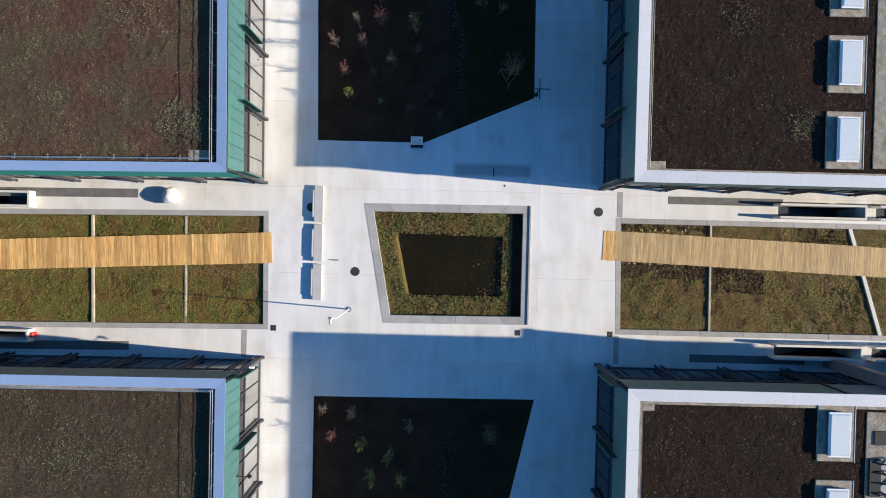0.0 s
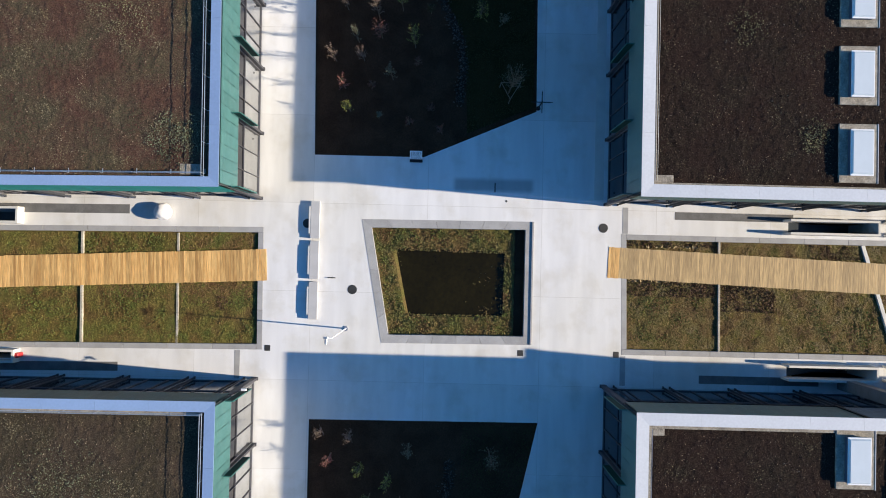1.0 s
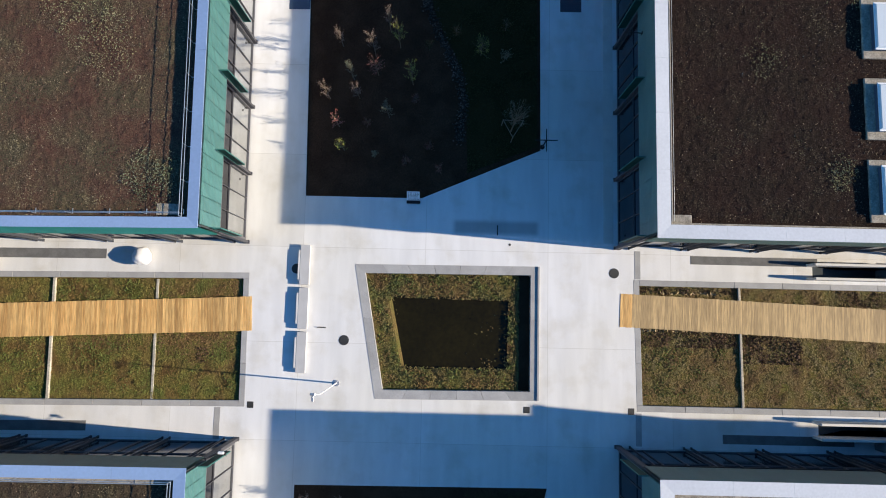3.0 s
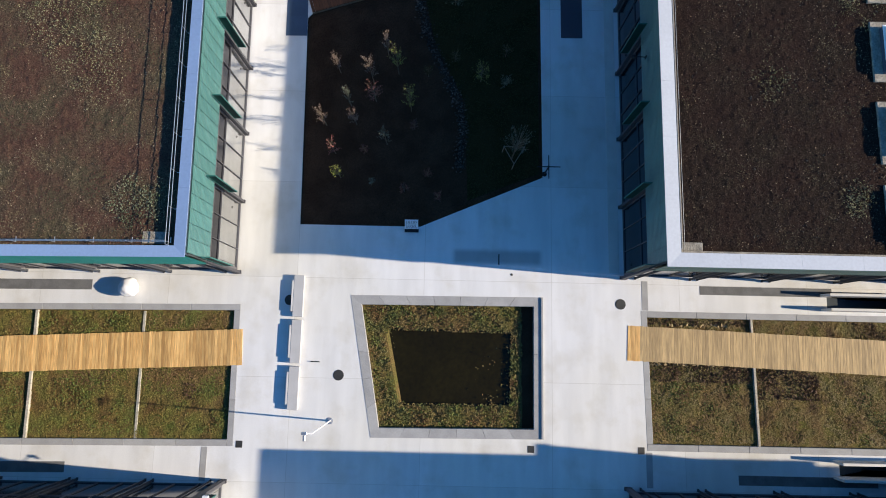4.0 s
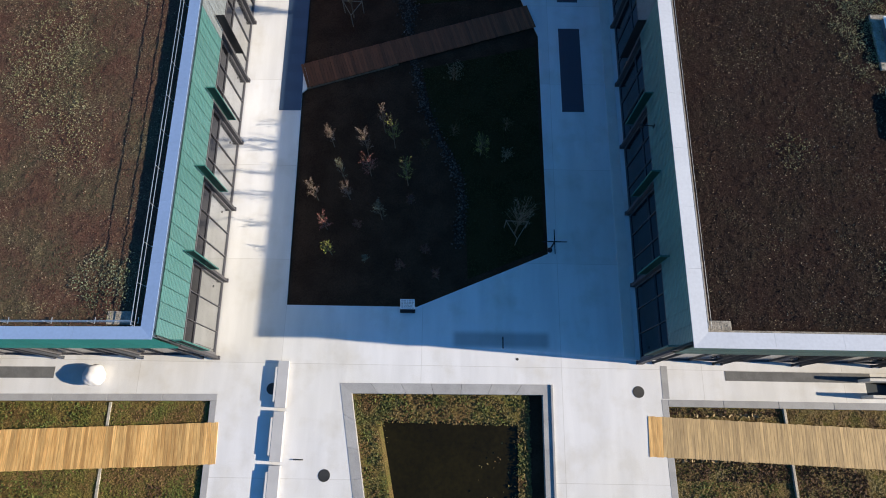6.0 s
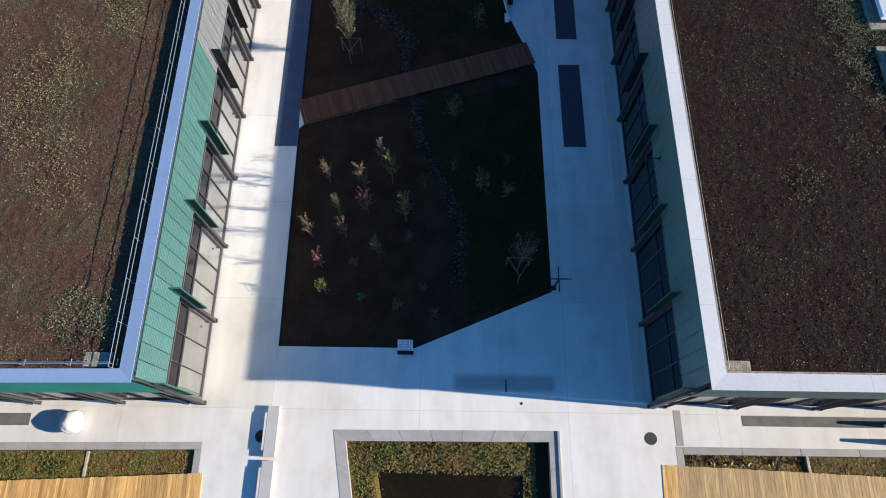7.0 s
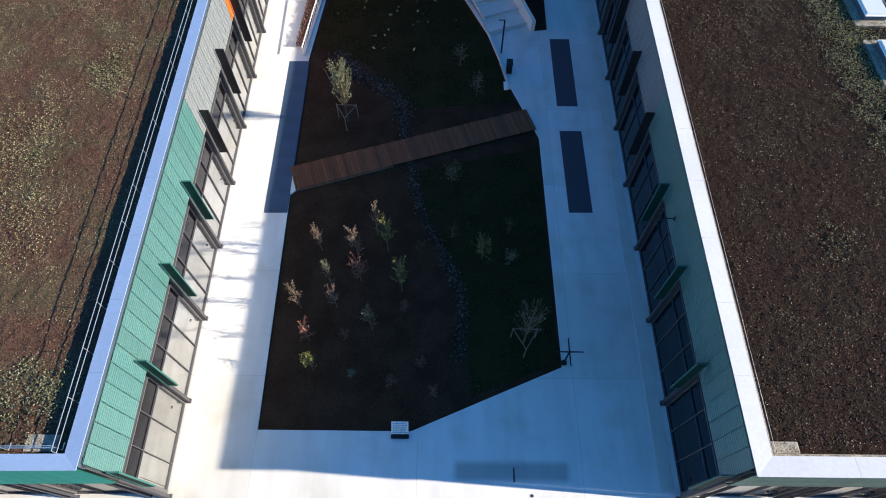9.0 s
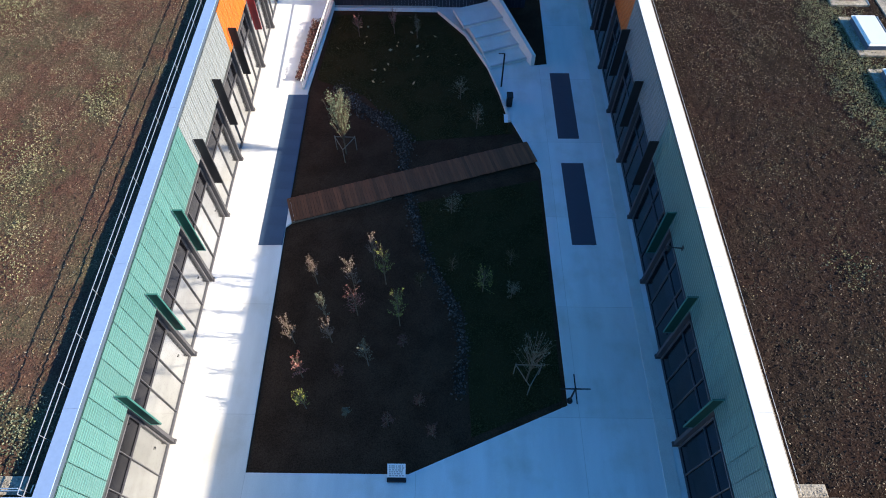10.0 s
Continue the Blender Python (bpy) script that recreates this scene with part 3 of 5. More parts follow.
LITTER = [rect(-11.6, -11.0, -2.85, -2.1), rect(9.5, 14.1, -1.6, -0.75), rect(9.5, 14.1, 0.95, 1.25), rect(14.4, 17.2, -2.3, -0.95), rect(19.0, 21.5, 0.5, 1.2)]
for k, poly in enumerate(LITTER):
    tagged(scatter("leaf_litter", poly, 650, 0.045, -0.13, M["litter"], lift=0.08, seed=220 + k, keep=tufts(2.3, k, 0.6, 0.4)), "dark dead leaves lying on the planter", "leaves")
# Straw-coloured slivers stand in for the lower ends of the boards.
for k, poly in enumerate((rect(9.6, 13.4, -0.86, -0.72), rect(10.4, 13.2, 0.93, 1.02))):
    tagged(scatter("straw_tuft", poly, 130, 0.09, -0.10, M["straw"], lift=0.06, seed=230 + k, flat=0.3), "pale slivers standing in for board ends along the boardwalk", "straw")


# ---- boardwalks ----
def boardwalk(label, start, end, w, mats, z, step=0.142, first_mat=None, gap=0.005):
    s, e = Vector(start), Vector(end)
    d = e - s
    n = int(d.length / step)
    walk_e = empty("boardwalk", Matrix.Translation((*s, 0)) @ Matrix.Rotation(math.atan2(d.y, d.x), 4, "Z"), label, "boardwalk")
    for yy in (-w / 2 + 0.15, w / 2 - 0.15):
        part("joist", one_box(0.05, d.length - 0.05, yy - 0.04, yy + 0.04, z - 0.16, z - 0.032), M["dark_timber"], walk_e)
    plank = {}
    rs = random.Random(3)
    for i in range(n):
        mt = first_mat if first_mat and i < 4 else mats
        m = pose(i * step + step / 2, rs.uniform(-0.012, 0.012), z + rs.uniform(-0.001, 0.001), 0, 0, rs.uniform(-0.25, 0.25))
        if mt not in plank:
            plank[mt] = part("plank", one_box(-step / 2 + gap, step / 2 - gap, -w / 2, w / 2, -0.03, 0, bevel=0.002), M[mt], walk_e)
            plank[mt].matrix_basis = m
        else:
            again(plank[mt], walk_e, m)
    return walk_e


boardwalk("honey-coloured timber boardwalk crossing the planter", (-9.05, -0.45), (-26.0, -1.28), 1.62, "timber", 0.020)
boardwalk("weathered tan timber boardwalk crossing the dry planter", (8.5, 0.11), (26.0, -0.55), 1.58, "grey_timber", 0.020, first_mat="timber", gap=0.0022)
boardwalk("dark wet timber footbridge across the planted bed", (-6.95, 16.65), (4.25, 20.35), 1.35, "dark_timber", 0.06)
for ob in [o for o in bpy.data.objects if o.get("label", "").startswith("dark wet timber footbridge")]:
    part("edge_beam", one_box(0.0, 4.6, -0.73, -0.68, -0.06, 0.02), M["bark"], ob, "weathered timber edge beam")

# ---- mats, drains, covers ----
def flat_slab(name, x0, x1, y0, y1, mat, label, cat, rot=0.0, z=0.008, group=""):
    ob = link(name, one_box(-(x1 - x0) / 2, (x1 - x0) / 2, -(y1 - y0) / 2, (y1 - y0) / 2, -0.02, z, bevel=0.003), mat)
    ob.matrix_basis = pose((x0 + x1) / 2, (y0 + y1) / 2, 0, 0, 0, rot)
    return tagged(ob, label, cat, group)


def in_pieces(name, piece, x0, x1, y0, y1, count, gap, mat, label, cat, rot=0.0, group=""):
    """A strip set in the paving: a dark bed and equal pieces across it."""
    e = empty(name, pose((x0 + x1) / 2, (y0 + y1) / 2, 0, 0, 0, rot), label, cat, group)
    w, h = (x1 - x0) / 2, (y1 - y0) / 2
    part("bed", one_box(-w, w, -h, h, -0.02, 0.003), mat, e)
    ln = 2 * h / count
    first = None
    for i in range(count):
        m = Matrix.Translation((0, -h + (i + 0.5) * ln, 0))
        if first is None:
            first = part(piece, one_box(-w + 0.01, w - 0.01, -ln / 2 + gap, ln / 2 - gap, 0.003, 0.009, bevel=0.002), mat, e)
            first.matrix_basis = m
        else:
            again(first, e, m)


in_pieces("ground_grating", "slat", 5.58, 6.64, 14.94, 19.65, 36, 0.012, M["dark_grating"], "long dark grating set in the concrete path", "grating", 0.3, "path gratings")
in_pieces("ground_grating", "slat", 5.58, 6.62, 21.24, 26.03, 36, 0.012, M["dark_grating"], "long dark grating set in the concrete path", "grating", 0.0, "path gratings")
in_pieces("rubber_path", "rubber_tile", -8.07, -7.02, 14.78, 24.2, 9, 0.006, M["rubber"], "blue-grey rubber strip beside the bed", "path strip", 0.75)
flat_slab("entrance_mat", -23.6, -16.2, 1.98, 2.45, M["mat"], "grey entrance mat along the facade", "mat", 0.7)
flat_slab("entrance_mat", 11.9, 18.0, 2.38, 2.78, M["mat"], "grey entrance mat along the facade", "mat")
flat_slab("entrance_mat", -23.4, -16.55, -6.12, -5.66, M["mat"], "dark entrance mat along the shaded facade", "mat", 0.9)
flat_slab("entrance_mat", 13.26, 19.4, -6.0, -5.58, M["mat"], "dark entrance mat along the shaded facade", "mat")
for x, y0, y1 in ((-10.43, -6.3, -4.85), (9.35, 1.6, 2.95), (9.34, -6.2, -4.7)):
    flat_slab("drain_channel", x - 0.14, x + 0.14, y0, y1, M["kerb"], "grey drain channel across the path", "drain", group="drain channels")
for x, y in ((-4.62, -1.61), (8.22, 1.86), (-7.02, 1.74)):
    e = empty("manhole_cover", pose(x, y, 0), "round dark cast iron manhole cover", "manhole", "manhole covers")
    bm = bmesh.new()
    bmesh.ops.create_cone(bm, cap_ends=True, segments=32, radius1=0.24, radius2=0.24, depth=0.02, matrix=Matrix.Translation((0, 0, 0.0)))
    part("rim", bm, M["iron"], e)
    bm = bmesh.new()
    bmesh.ops.create_cone(bm, cap_ends=True, segments=32, radius1=0.205, radius2=0.2, depth=0.02, matrix=Matrix.Translation((0, 0, 0.004)))
    part("lid", bm, M["iron"], e)
for x, y in ((-8.9, -4.71), (4.08, -4.66), (8.99, -4.62)):
    flat_slab("drain_grate", x - 0.15, x + 0.15, y - 0.15, y + 0.15, M["iron"], "small square cast iron drain grate", "drain", group="drain grates")

# ---- low bench ----
for y0, y1 in ((0.97, 2.87), (-1.12, 0.83), (-3.17, -1.26)):
    b = empty("concrete_bench", pose(-6.65, (y0 + y1) / 2, 0), "low pale concrete bench segment on the plaza", "bench", "bench row")
    h = (y1 - y0) / 2
    part("seat", one_box(-0.16, 0.30, -h, h, 0.10, 0.255, bevel=0.012), M["bench"], b)
    part("ledge", one_box(-0.26, -0.163, -h + 0.24, h - 0.24, 0.10, 0.247, bevel=0.012), M["white_concrete"], b, "white concrete ledge")
    for yy in (-h + 0.12, h - 0.12):
        part("foot", one_box(-0.06, 0.26, yy - 0.12, yy + 0.12, 0.0, 0.10), M["bench"], b)
    part("plinth", one_box(-0.18, 0.26, -h + 0.24, h - 0.24, 0.0, 0.10), M["bench"], b)


# ---- buildings ----
PITCH, CLAD_Z, TOP = 3.34, 3.95, 6.5
DECK, LOW_DECK = 6.18, 6.08   # top of the roof planting, deeper behind the parapets on the west


def bay_parts():
    """Meshes of one bay, shared by all the facades: x along the wall, y outwards, origin at the pilaster's foot."""
    d = {}

    def keep(key, bm, mat):
        me = bpy.data.meshes.new(key)
        bm.to_mesh(me)
        bm.free()
        me.materials.append(mat)
        d[key] = me

    w = PITCH
    for key, mt in (("green", "green_sheet"), ("grey", "grey_clad"), ("orange", "orange"), ("louvre", "green")):
        bm = bmesh.new()
        # ribbed sheet: a row of shallow folds across the panel
        n, pw, z0, z1 = 32, w / 6 - 0.018, CLAD_Z, TOP - 0.42
        cols = []
        for i in range(n + 1):
            z = z0 + (z1 - z0) * i / n
            yy = 0.27 + (0.015 if i % 2 else 0.0)
            if key == "louvre":   # folds tilted to the sky so that this front looks sunlit
                z, yy = (z + 0.028, 0.245) if i % 2 else (z, 0.300)
            cols.append((bm.verts.new((0.006, yy, z)), bm.verts.new((pw, yy, z))))
        for (a, b), (c, e) in zip(cols, cols[1:]):
            bm.faces.new((a, c, e, b))
        back = [bm.verts.new(p) for p in ((0.006, 0.24, z0), (pw, 0.24, z0), (pw, 0.24, z1), (0.006, 0.24, z1))]
        bm.faces.new(back)
        bm.faces.new((cols[0][0], cols[0][1], back[1], back[0]))
        bmesh.ops.recalc_face_normals(bm, faces=bm.faces)
        keep(key, bm, M[mt])
    bm = bmesh.new()
    box(bm, -0.06, 0.06, 0.0, 0.22, 0.0, CLAD_Z - 0.01)
    box(bm, -0.08, 0.08, -0.02, 0.25, 0.0, 0.12)
    keep("pilaster", bm, M["pilaster"])
    bm = bmesh.new()
    box(bm, -0.018, 0.018, 0.11, 0.20, 0.0, CLAD_Z - 0.012)
    box(bm, -0.03, 0.03, 0.09, 0.22, 0.0, 0.10)
    keep("slim_post", bm, M["post"])
    for key, mt, edge in (("fin_green", "fin_panel", "fin"), ("fin_black", "black", "black"), ("fin_red", "dark_red", "dark_red")):
        keep(key, one_box(-0.008, 0.008, 0.362, 0.674, 2.47, 4.965), M[mt])
        keep(key + "_cap", one_box(-0.025, 0.025, 0.34, 0.70, 2.45, 2.465), M[edge])
        keep(key + "_edge", one_box(-0.025, 0.025, 0.675, 0.70, 2.466, 4.969), M[edge])
        keep(key + "_inner_edge", one_box(-0.02, 0.02, 0.34, 0.361, 2.466, 4.969), M[edge])
    f = 0.02
    ring = prism([(0.08, 0.04), (w - 0.08, 0.04), (w - 0.08, 3.37), (0.08, 3.37)], -0.06, 0.05, [[(0.13, 0.09), (w - 0.13, 0.09), (w - 0.13, 3.32), (0.13, 3.32)]])
    bmesh.ops.rotate(ring, verts=ring.verts, cent=(0, 0, 0), matrix=Matrix.Rotation(radians(90), 3, "X"))
    keep("window", ring, M["frame"])
    keep("mullion", one_box(-f / 2, f / 2, -0.05, 0.06, 0.09, 3.32), M["frame"])
    keep("glazing_bar", one_box(0.13, w - 0.13, -0.048, 0.056, 2.45 - f / 2, 2.45 + f / 2), M["frame"])
    keep("transom_panel", one_box(0.08, w - 0.08, -0.03, 0.03, 3.38, CLAD_Z), M["dark_panel"])
    for i, (x0, x1) in enumerate(((0.12, w * 0.36 - 0.02), (w * 0.36 + 0.02, w * 0.68 - 0.02), (w * 0.68 + 0.02, w - 0.12))):
        for j, (z0, z1) in enumerate(((0.08, 2.43), (2.47, 3.33))):
            keep("pane%d%d" % (i, j), one_box(x0, x1, -0.006, 0.006, z0, z1), M["dark_glass"])
            keep("mirror_pane%d%d" % (i, j), one_box(x0, x1, -0.006, 0.006, z0, z1), M["dark_glass" if j else "sunlit_glass"])
    keep("blind_tall", one_box(0.14, w * 0.36 - 0.04, -0.16, -0.14, 0.12, 2.2), M["blind"])
    keep("blind_short", one_box(w * 0.36 + 0.04, w * 0.68 - 0.04, -0.16, -0.14, 0.2, 2.2), M["blind"])
    keep("blind_side", one_box(w * 0.68 + 0.04, w - 0.14, -0.16, -0.14, 0.3, 2.2), M["blind"])
    bm = bmesh.new()
    box(bm, 0.45, 0.54, 0.02, 0.035, 1.0, 1.03)
    box(bm, 0.45, 0.47, 0.006, 0.02, 0.99, 1.04)
    keep("door_handle", bm, M["black"])
    return d


BAY = bay_parts()


def put(name, key, parent, m, label=""):
    o = new(name, BAY[key])
    o.parent, o.matrix_basis = parent, m
    if label:
        o["label"] = label
    return o


def facade(bld, corner, n, s, bays, zones, seed, blinds):
    """One facade from the building's corner; zones: (first bay, panel, fin)."""
    n = Vector(n)
    u = Vector((n.y, -n.x))
    f = Matrix(((u.x, n.x, 0, corner[0]), (u.y, n.y, 0, corner[1]), (0, 0, 1, 0), (0, 0, 0, 1)))
    rs = random.Random(seed)
    for i in range(bays + 1):
        zone = [z for z in zones if z[0] <= i][-1]
        at = f @ Matrix.Translation((s * (PITCH * i - 0.15 if i else -0.16), 0, 0))
        if zone[2] is None:
            for off in (0.0, 0.22, 0.62) if i == 0 else (-0.2, 0.14):
                put("pilaster", "slim_post", bld, at @ Matrix.Translation((s * off, 0, 0)))
        else:
            put("pilaster", "pilaster", bld, at)
        if zone[2] is None:
            fin = None
        else:
            fin = put("sun_fin", zone[2], bld, at @ Matrix.Translation((-s * (0.13 if i else 0.0), 0, 0)))
            put("edge_trim", zone[2] + "_edge", fin, Matrix.Identity(4))
            put("edge_trim", zone[2] + "_inner_edge", fin, Matrix.Identity(4))
        for z in (0.0, 2.52) if fin else ():
            put("end_cap", zone[2] + "_cap", fin, Matrix.Translation((0, 0, z)))
        if i == bays:
            break
        left = f @ Matrix.Translation((s * (PITCH * i - 0.15) - (PITCH if s < 0 else 0), 0, 0))
        for k in range(6):
            kk = i + (k + 0.5) / 6 if s > 0 else i + 1 - (k + 0.5) / 6
            zz = [z for z in zones if z[0] <= kk][-1]
            put("cladding_panel", zz[1], bld, left @ Matrix.Translation((PITCH / 6 * k, 0, 0)))
        win = put("window", "window", bld, left)
        for a in range(3):
            for b in range(2):
                # Only sunlit east fronts take the bright copy in their lower panes.
                put("pane", ("mirror_" if blinds > 0.5 and n.x > 0.5 else "") + "pane%d%d" % (a, b), win, Matrix.Identity(4))
        for a in (0.36, 0.68):
            put("mullion", "mullion", win, Matrix.Translation((PITCH * a, 0, 0)))
        put("glazing_bar", "glazing_bar", win, Matrix.Identity(4))
        put("door_handle", "door_handle", win, Matrix.Identity(4))
        put("transom_panel", "transom_panel", bld, left)
        for key, chance in (("blind_tall", 1.0), ("blind_short", 1.0), ("blind_side", 0.95)):
            if rs.random() < chance * blinds:
                put("blind", key, bld, left)


def building(corner, ex, ey, rot, label, coping, fronts, blinds, seed, lap=(0.43, -0.09), deck=DECK):
    """ex, ey: signed lengths from the glass-line corner. fronts: [(normal, s, bays, zones)]. lap: how far out and in the coping reaches."""
    bld = empty("school_building", pose(corner[0], corner[1], 0, 0, 0, rot), label, "building", "courtyard buildings")
    sx, sy = math.copysign(1, ex), math.copysign(1, ey)

    def rect(d):
        a, b = sorted((-sx * d, ex)), sorted((-sy * d, ey))
        return a[0], a[1], b[0], b[1]

    x0, x1, y0, y1 = rect(-1.9)
    part("core_wall", one_box(x0, x1, y0, y1, 0.0, CLAD_Z), M["plaster"], bld)
    x0, x1, y0, y1 = rect(-0.06)
    part("interior_floor", one_box(x0, x1, y0, y1, 0.0, 0.03), M["carpet"], bld)
    x0, x1, y0, y1 = rect(0.2)
    part("roof_slab", one_box(x0, x1, y0, y1, CLAD_Z - 0.06, deck - 0.08), M["dark_panel"], bld)
    # parapet coping: sheets on the two sides that face the yards
    o, i = lap
    for axis in (0, 1):
        ln = abs(ex if axis == 0 else ey)
        npc = int(ln / 2.2)
        for k in range(npc):
            bm = bmesh.new()
            a0, a1 = k * 2.2, (k + 1) * 2.2 - 0.005
            if k == 0:
                lo, li = -o, -i
            else:
                lo = li = a0
            if axis == 0:
                pts = [(sx * lo, -sy * o), (sx * a1, -sy * o), (sx * a1, -sy * i), (sx * li, -sy * i)]
            else:
                pts = [(-sx * o, sy * lo), (-sx * o, sy * a1), (-sx * i, sy * a1), (-sx * i, sy * li)]
            zt = (TOP, TOP, TOP - 0.03, TOP - 0.03)
            top = [bm.verts.new((p[0], p[1], z)) for p, z in zip(pts, zt)]
            bot = [bm.verts.new((p[0], p[1], z - 0.03)) for p, z in zip(pts, zt)]
            bm.faces.new(top), bm.faces.new(bot)
            for q in range(4):
                bm.faces.new((top[q], top[(q + 1) % 4], bot[(q + 1) % 4], bot[q]))
            bmesh.ops.recalc_face_normals(bm, faces=bm.faces)
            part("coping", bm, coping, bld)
        # upstand under the coping and the dark gap above the cladding
        bm = bmesh.new()
        if axis == 0:
            box(bm, *sorted((-sx * 0.20, ex)), *sorted((-sy * 0.22, -sy * (i + 0.02))), 5.8, TOP - 0.04)
        else:
            box(bm, *sorted((-sx * 0.22, -sx * (i + 0.02))), *sorted((-sy * (i + 0.018), ey)), 5.8, TOP - 0.04)
        part("parapet", bm, M["fascia"], bld)
    x0, x1, y0, y1 = rect(i)
    part("sedum_bed", one_box(x0, x1, y0, y1, deck - 0.08, deck - 0.025), M["grey_sedum_soil" if ex < 0 and ey < 0 else "sedum_soil" if ex < 0 else "dark_sedum_soil"], bld)
    for n, s, bays, zones in fronts:
        facade(bld, (0, 0), n, s, bays, zones, seed, blinds)
        seed += 1
    return bld


G3 = [(-1, "green", "fin_green")]
G0 = [(-1, "green", None)]
ZN = [(-1, "green", "fin_green"), (3.8, "grey", "fin_black"), (5.9, "orange", "fin_black"), (6.9, "orange", "fin_red")]
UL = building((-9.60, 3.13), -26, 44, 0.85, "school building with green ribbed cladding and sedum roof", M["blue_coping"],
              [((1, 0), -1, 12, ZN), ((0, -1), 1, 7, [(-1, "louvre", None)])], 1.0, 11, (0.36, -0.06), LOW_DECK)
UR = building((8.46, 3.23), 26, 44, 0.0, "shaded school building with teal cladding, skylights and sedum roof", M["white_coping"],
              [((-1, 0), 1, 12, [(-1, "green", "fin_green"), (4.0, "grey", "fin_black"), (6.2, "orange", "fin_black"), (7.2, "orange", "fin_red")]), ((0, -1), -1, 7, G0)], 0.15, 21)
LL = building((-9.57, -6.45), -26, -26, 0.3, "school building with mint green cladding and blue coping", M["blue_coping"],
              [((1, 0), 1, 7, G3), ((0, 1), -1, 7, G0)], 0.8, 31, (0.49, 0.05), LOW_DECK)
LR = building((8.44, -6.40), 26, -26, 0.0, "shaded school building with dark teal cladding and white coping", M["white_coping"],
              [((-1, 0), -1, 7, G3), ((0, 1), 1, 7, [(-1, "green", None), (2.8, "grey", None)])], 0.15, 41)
part("dark_trim", one_box(9.25, 9.40, 0.29, 0.34, CLAD_Z - 0.1, 6.1), M["black"], LR)
part("dark_trim", one_box(0.0, 9.25, 0.27, 0.31, CLAD_Z - 0.08, CLAD_Z - 0.015), M["black"], LR)
# Pier and coping assumed, added to cast the narrow shadow by the pond.
part("wall_pier", one_box(11.9, 12.4, 0.30, 0.86, 0.0, 6.48, bevel=0.01), M["grey_clad"], LR, "grey clad pier assumed from a narrow shadow beside the pond")
part("coping", one_box(11.85, 12.45, 0.36, 0.90, 6.484, 6.52), M["white_coping"], LR)
SED = [(UL, (-9.9, -0.0, 0.05, 30)), (UR, (0.28, 9.8, 0.22, 30)), (LL, (-10.2, -0.05, -8, -0.28)), (LR, (0.34, 9.9, -8, -0.3))]
for k, (bld, (x0, x1, y0, y1)) in enumerate(SED):
    poly = [(x0, y0), (x1, y0), (x1, y1), (x0, y1)]
    west = bld in (UL, LL)
    deck = LOW_DECK if west else DECK
    mound, top_of = relief("sedum_layer", x0, x1, y0, y1, deck - 0.035, 0.07, 0.009, 0.005, M["grey_sedum_soil" if bld is LL else "sedum_soil" if west else "dark_sedum_soil"], bld, 40 + k)
    scatter("sedum_planting", poly, 330, 0.030, top_of, M["grey_sedum" if bld is LL else "sedum" if west else "dark_sedum"], bld, lift=0.011, seed=50 + k, flat=0.25, level=0.35)

    def patchy(x, y, rs, k=k):
        v = np.sin(x * 0.9 + 2 * np.sin(y * 0.43 + k)) * np.sin(y * 0.7 + 1.7 * np.sin(x * 0.51 + 2 * k)) + 0.5 * np.sin(x * 2.3 + y * 1.9 + k)
        return rs.uniform(0, 1, len(x)) < 0.5 + 0.3 * v

    scatter("sedum_tip_layer", poly, 65 if west else 45, 0.026, top_of, M["sedum_tip"], bld, lift=0.025, seed=90 + k, keep=patchy, flat=0.35, level=0.6)

    def further(x, y, rs, k=k, patchy=patchy):
        """Dry flower heads, more and more of them away from the yard."""
        return patchy(x, y, rs) & (rs.uniform(0, 1, len(x)) < np.clip((y - 7) / 12, 0, 1))

    if k < 2:
        scatter("dry_flower_layer", poly, 130 if west else 140, 0.024, top_of, M["dry_flower"], bld, lift=0.04, seed=95 + k, keep=further, flat=0.6, level=0.8)

def clump(bld, x, y, rx, ry, per_m2, seed, mat):
    """A loose patch of taller roof plants, thinning towards its edge."""
    poly = [(x - rx, y - ry), (x + rx, y - ry), (x + rx, y + ry), (x - rx, y + ry)]

    def fade(px, py, rs):
        r = np.hypot((px - x) / rx, (py - y) / ry) + 0.25 * np.sin(px * 5 + seed) * np.sin(py * 4.3)
        return rs.uniform(0, 1, len(px)) < (1 - r) * 1.4

    scatter("roof_plants_patch", poly, per_m2 * 1.8, 0.03, (LOW_DECK if bld in (UL, LL) else DECK) + 0.01, mat, bld, lift=0.08, seed=seed, keep=fade)


clump(UL, -1.6, 1.6, 1.3, 1.3, 300, 131, M["green_tip"])
clump(UL, -2.8, 14.2, 0.9, 1.7, 230, 132, M["cover_tip"])
clump(UL, -5.0, 10.0, 2.2, 3.2, 140, 133, M["cover_tip"])
clump(UL, -8.5, 20.0, 1.8, 3.0, 150, 134, M["cover_tip"])
clump(UR, 6.8, 2.2, 0.7, 0.9, 330, 135, M["cover_tip"])
clump(UR, 7.4, 15.8, 1.6, 7.0, 460, 136, M["cover_tip"])
clump(UL, -3.6, 7.0, 1.3, 1.8, 110, 139, M["cover_tip"])
clump(UR, 3.95, 6.7, 0.9, 0.9, 160, 137, M["cover_tip"])
clump(LL, -6.0, -3.0, 2.5, 2.0, 70, 138, M["green_tip"])

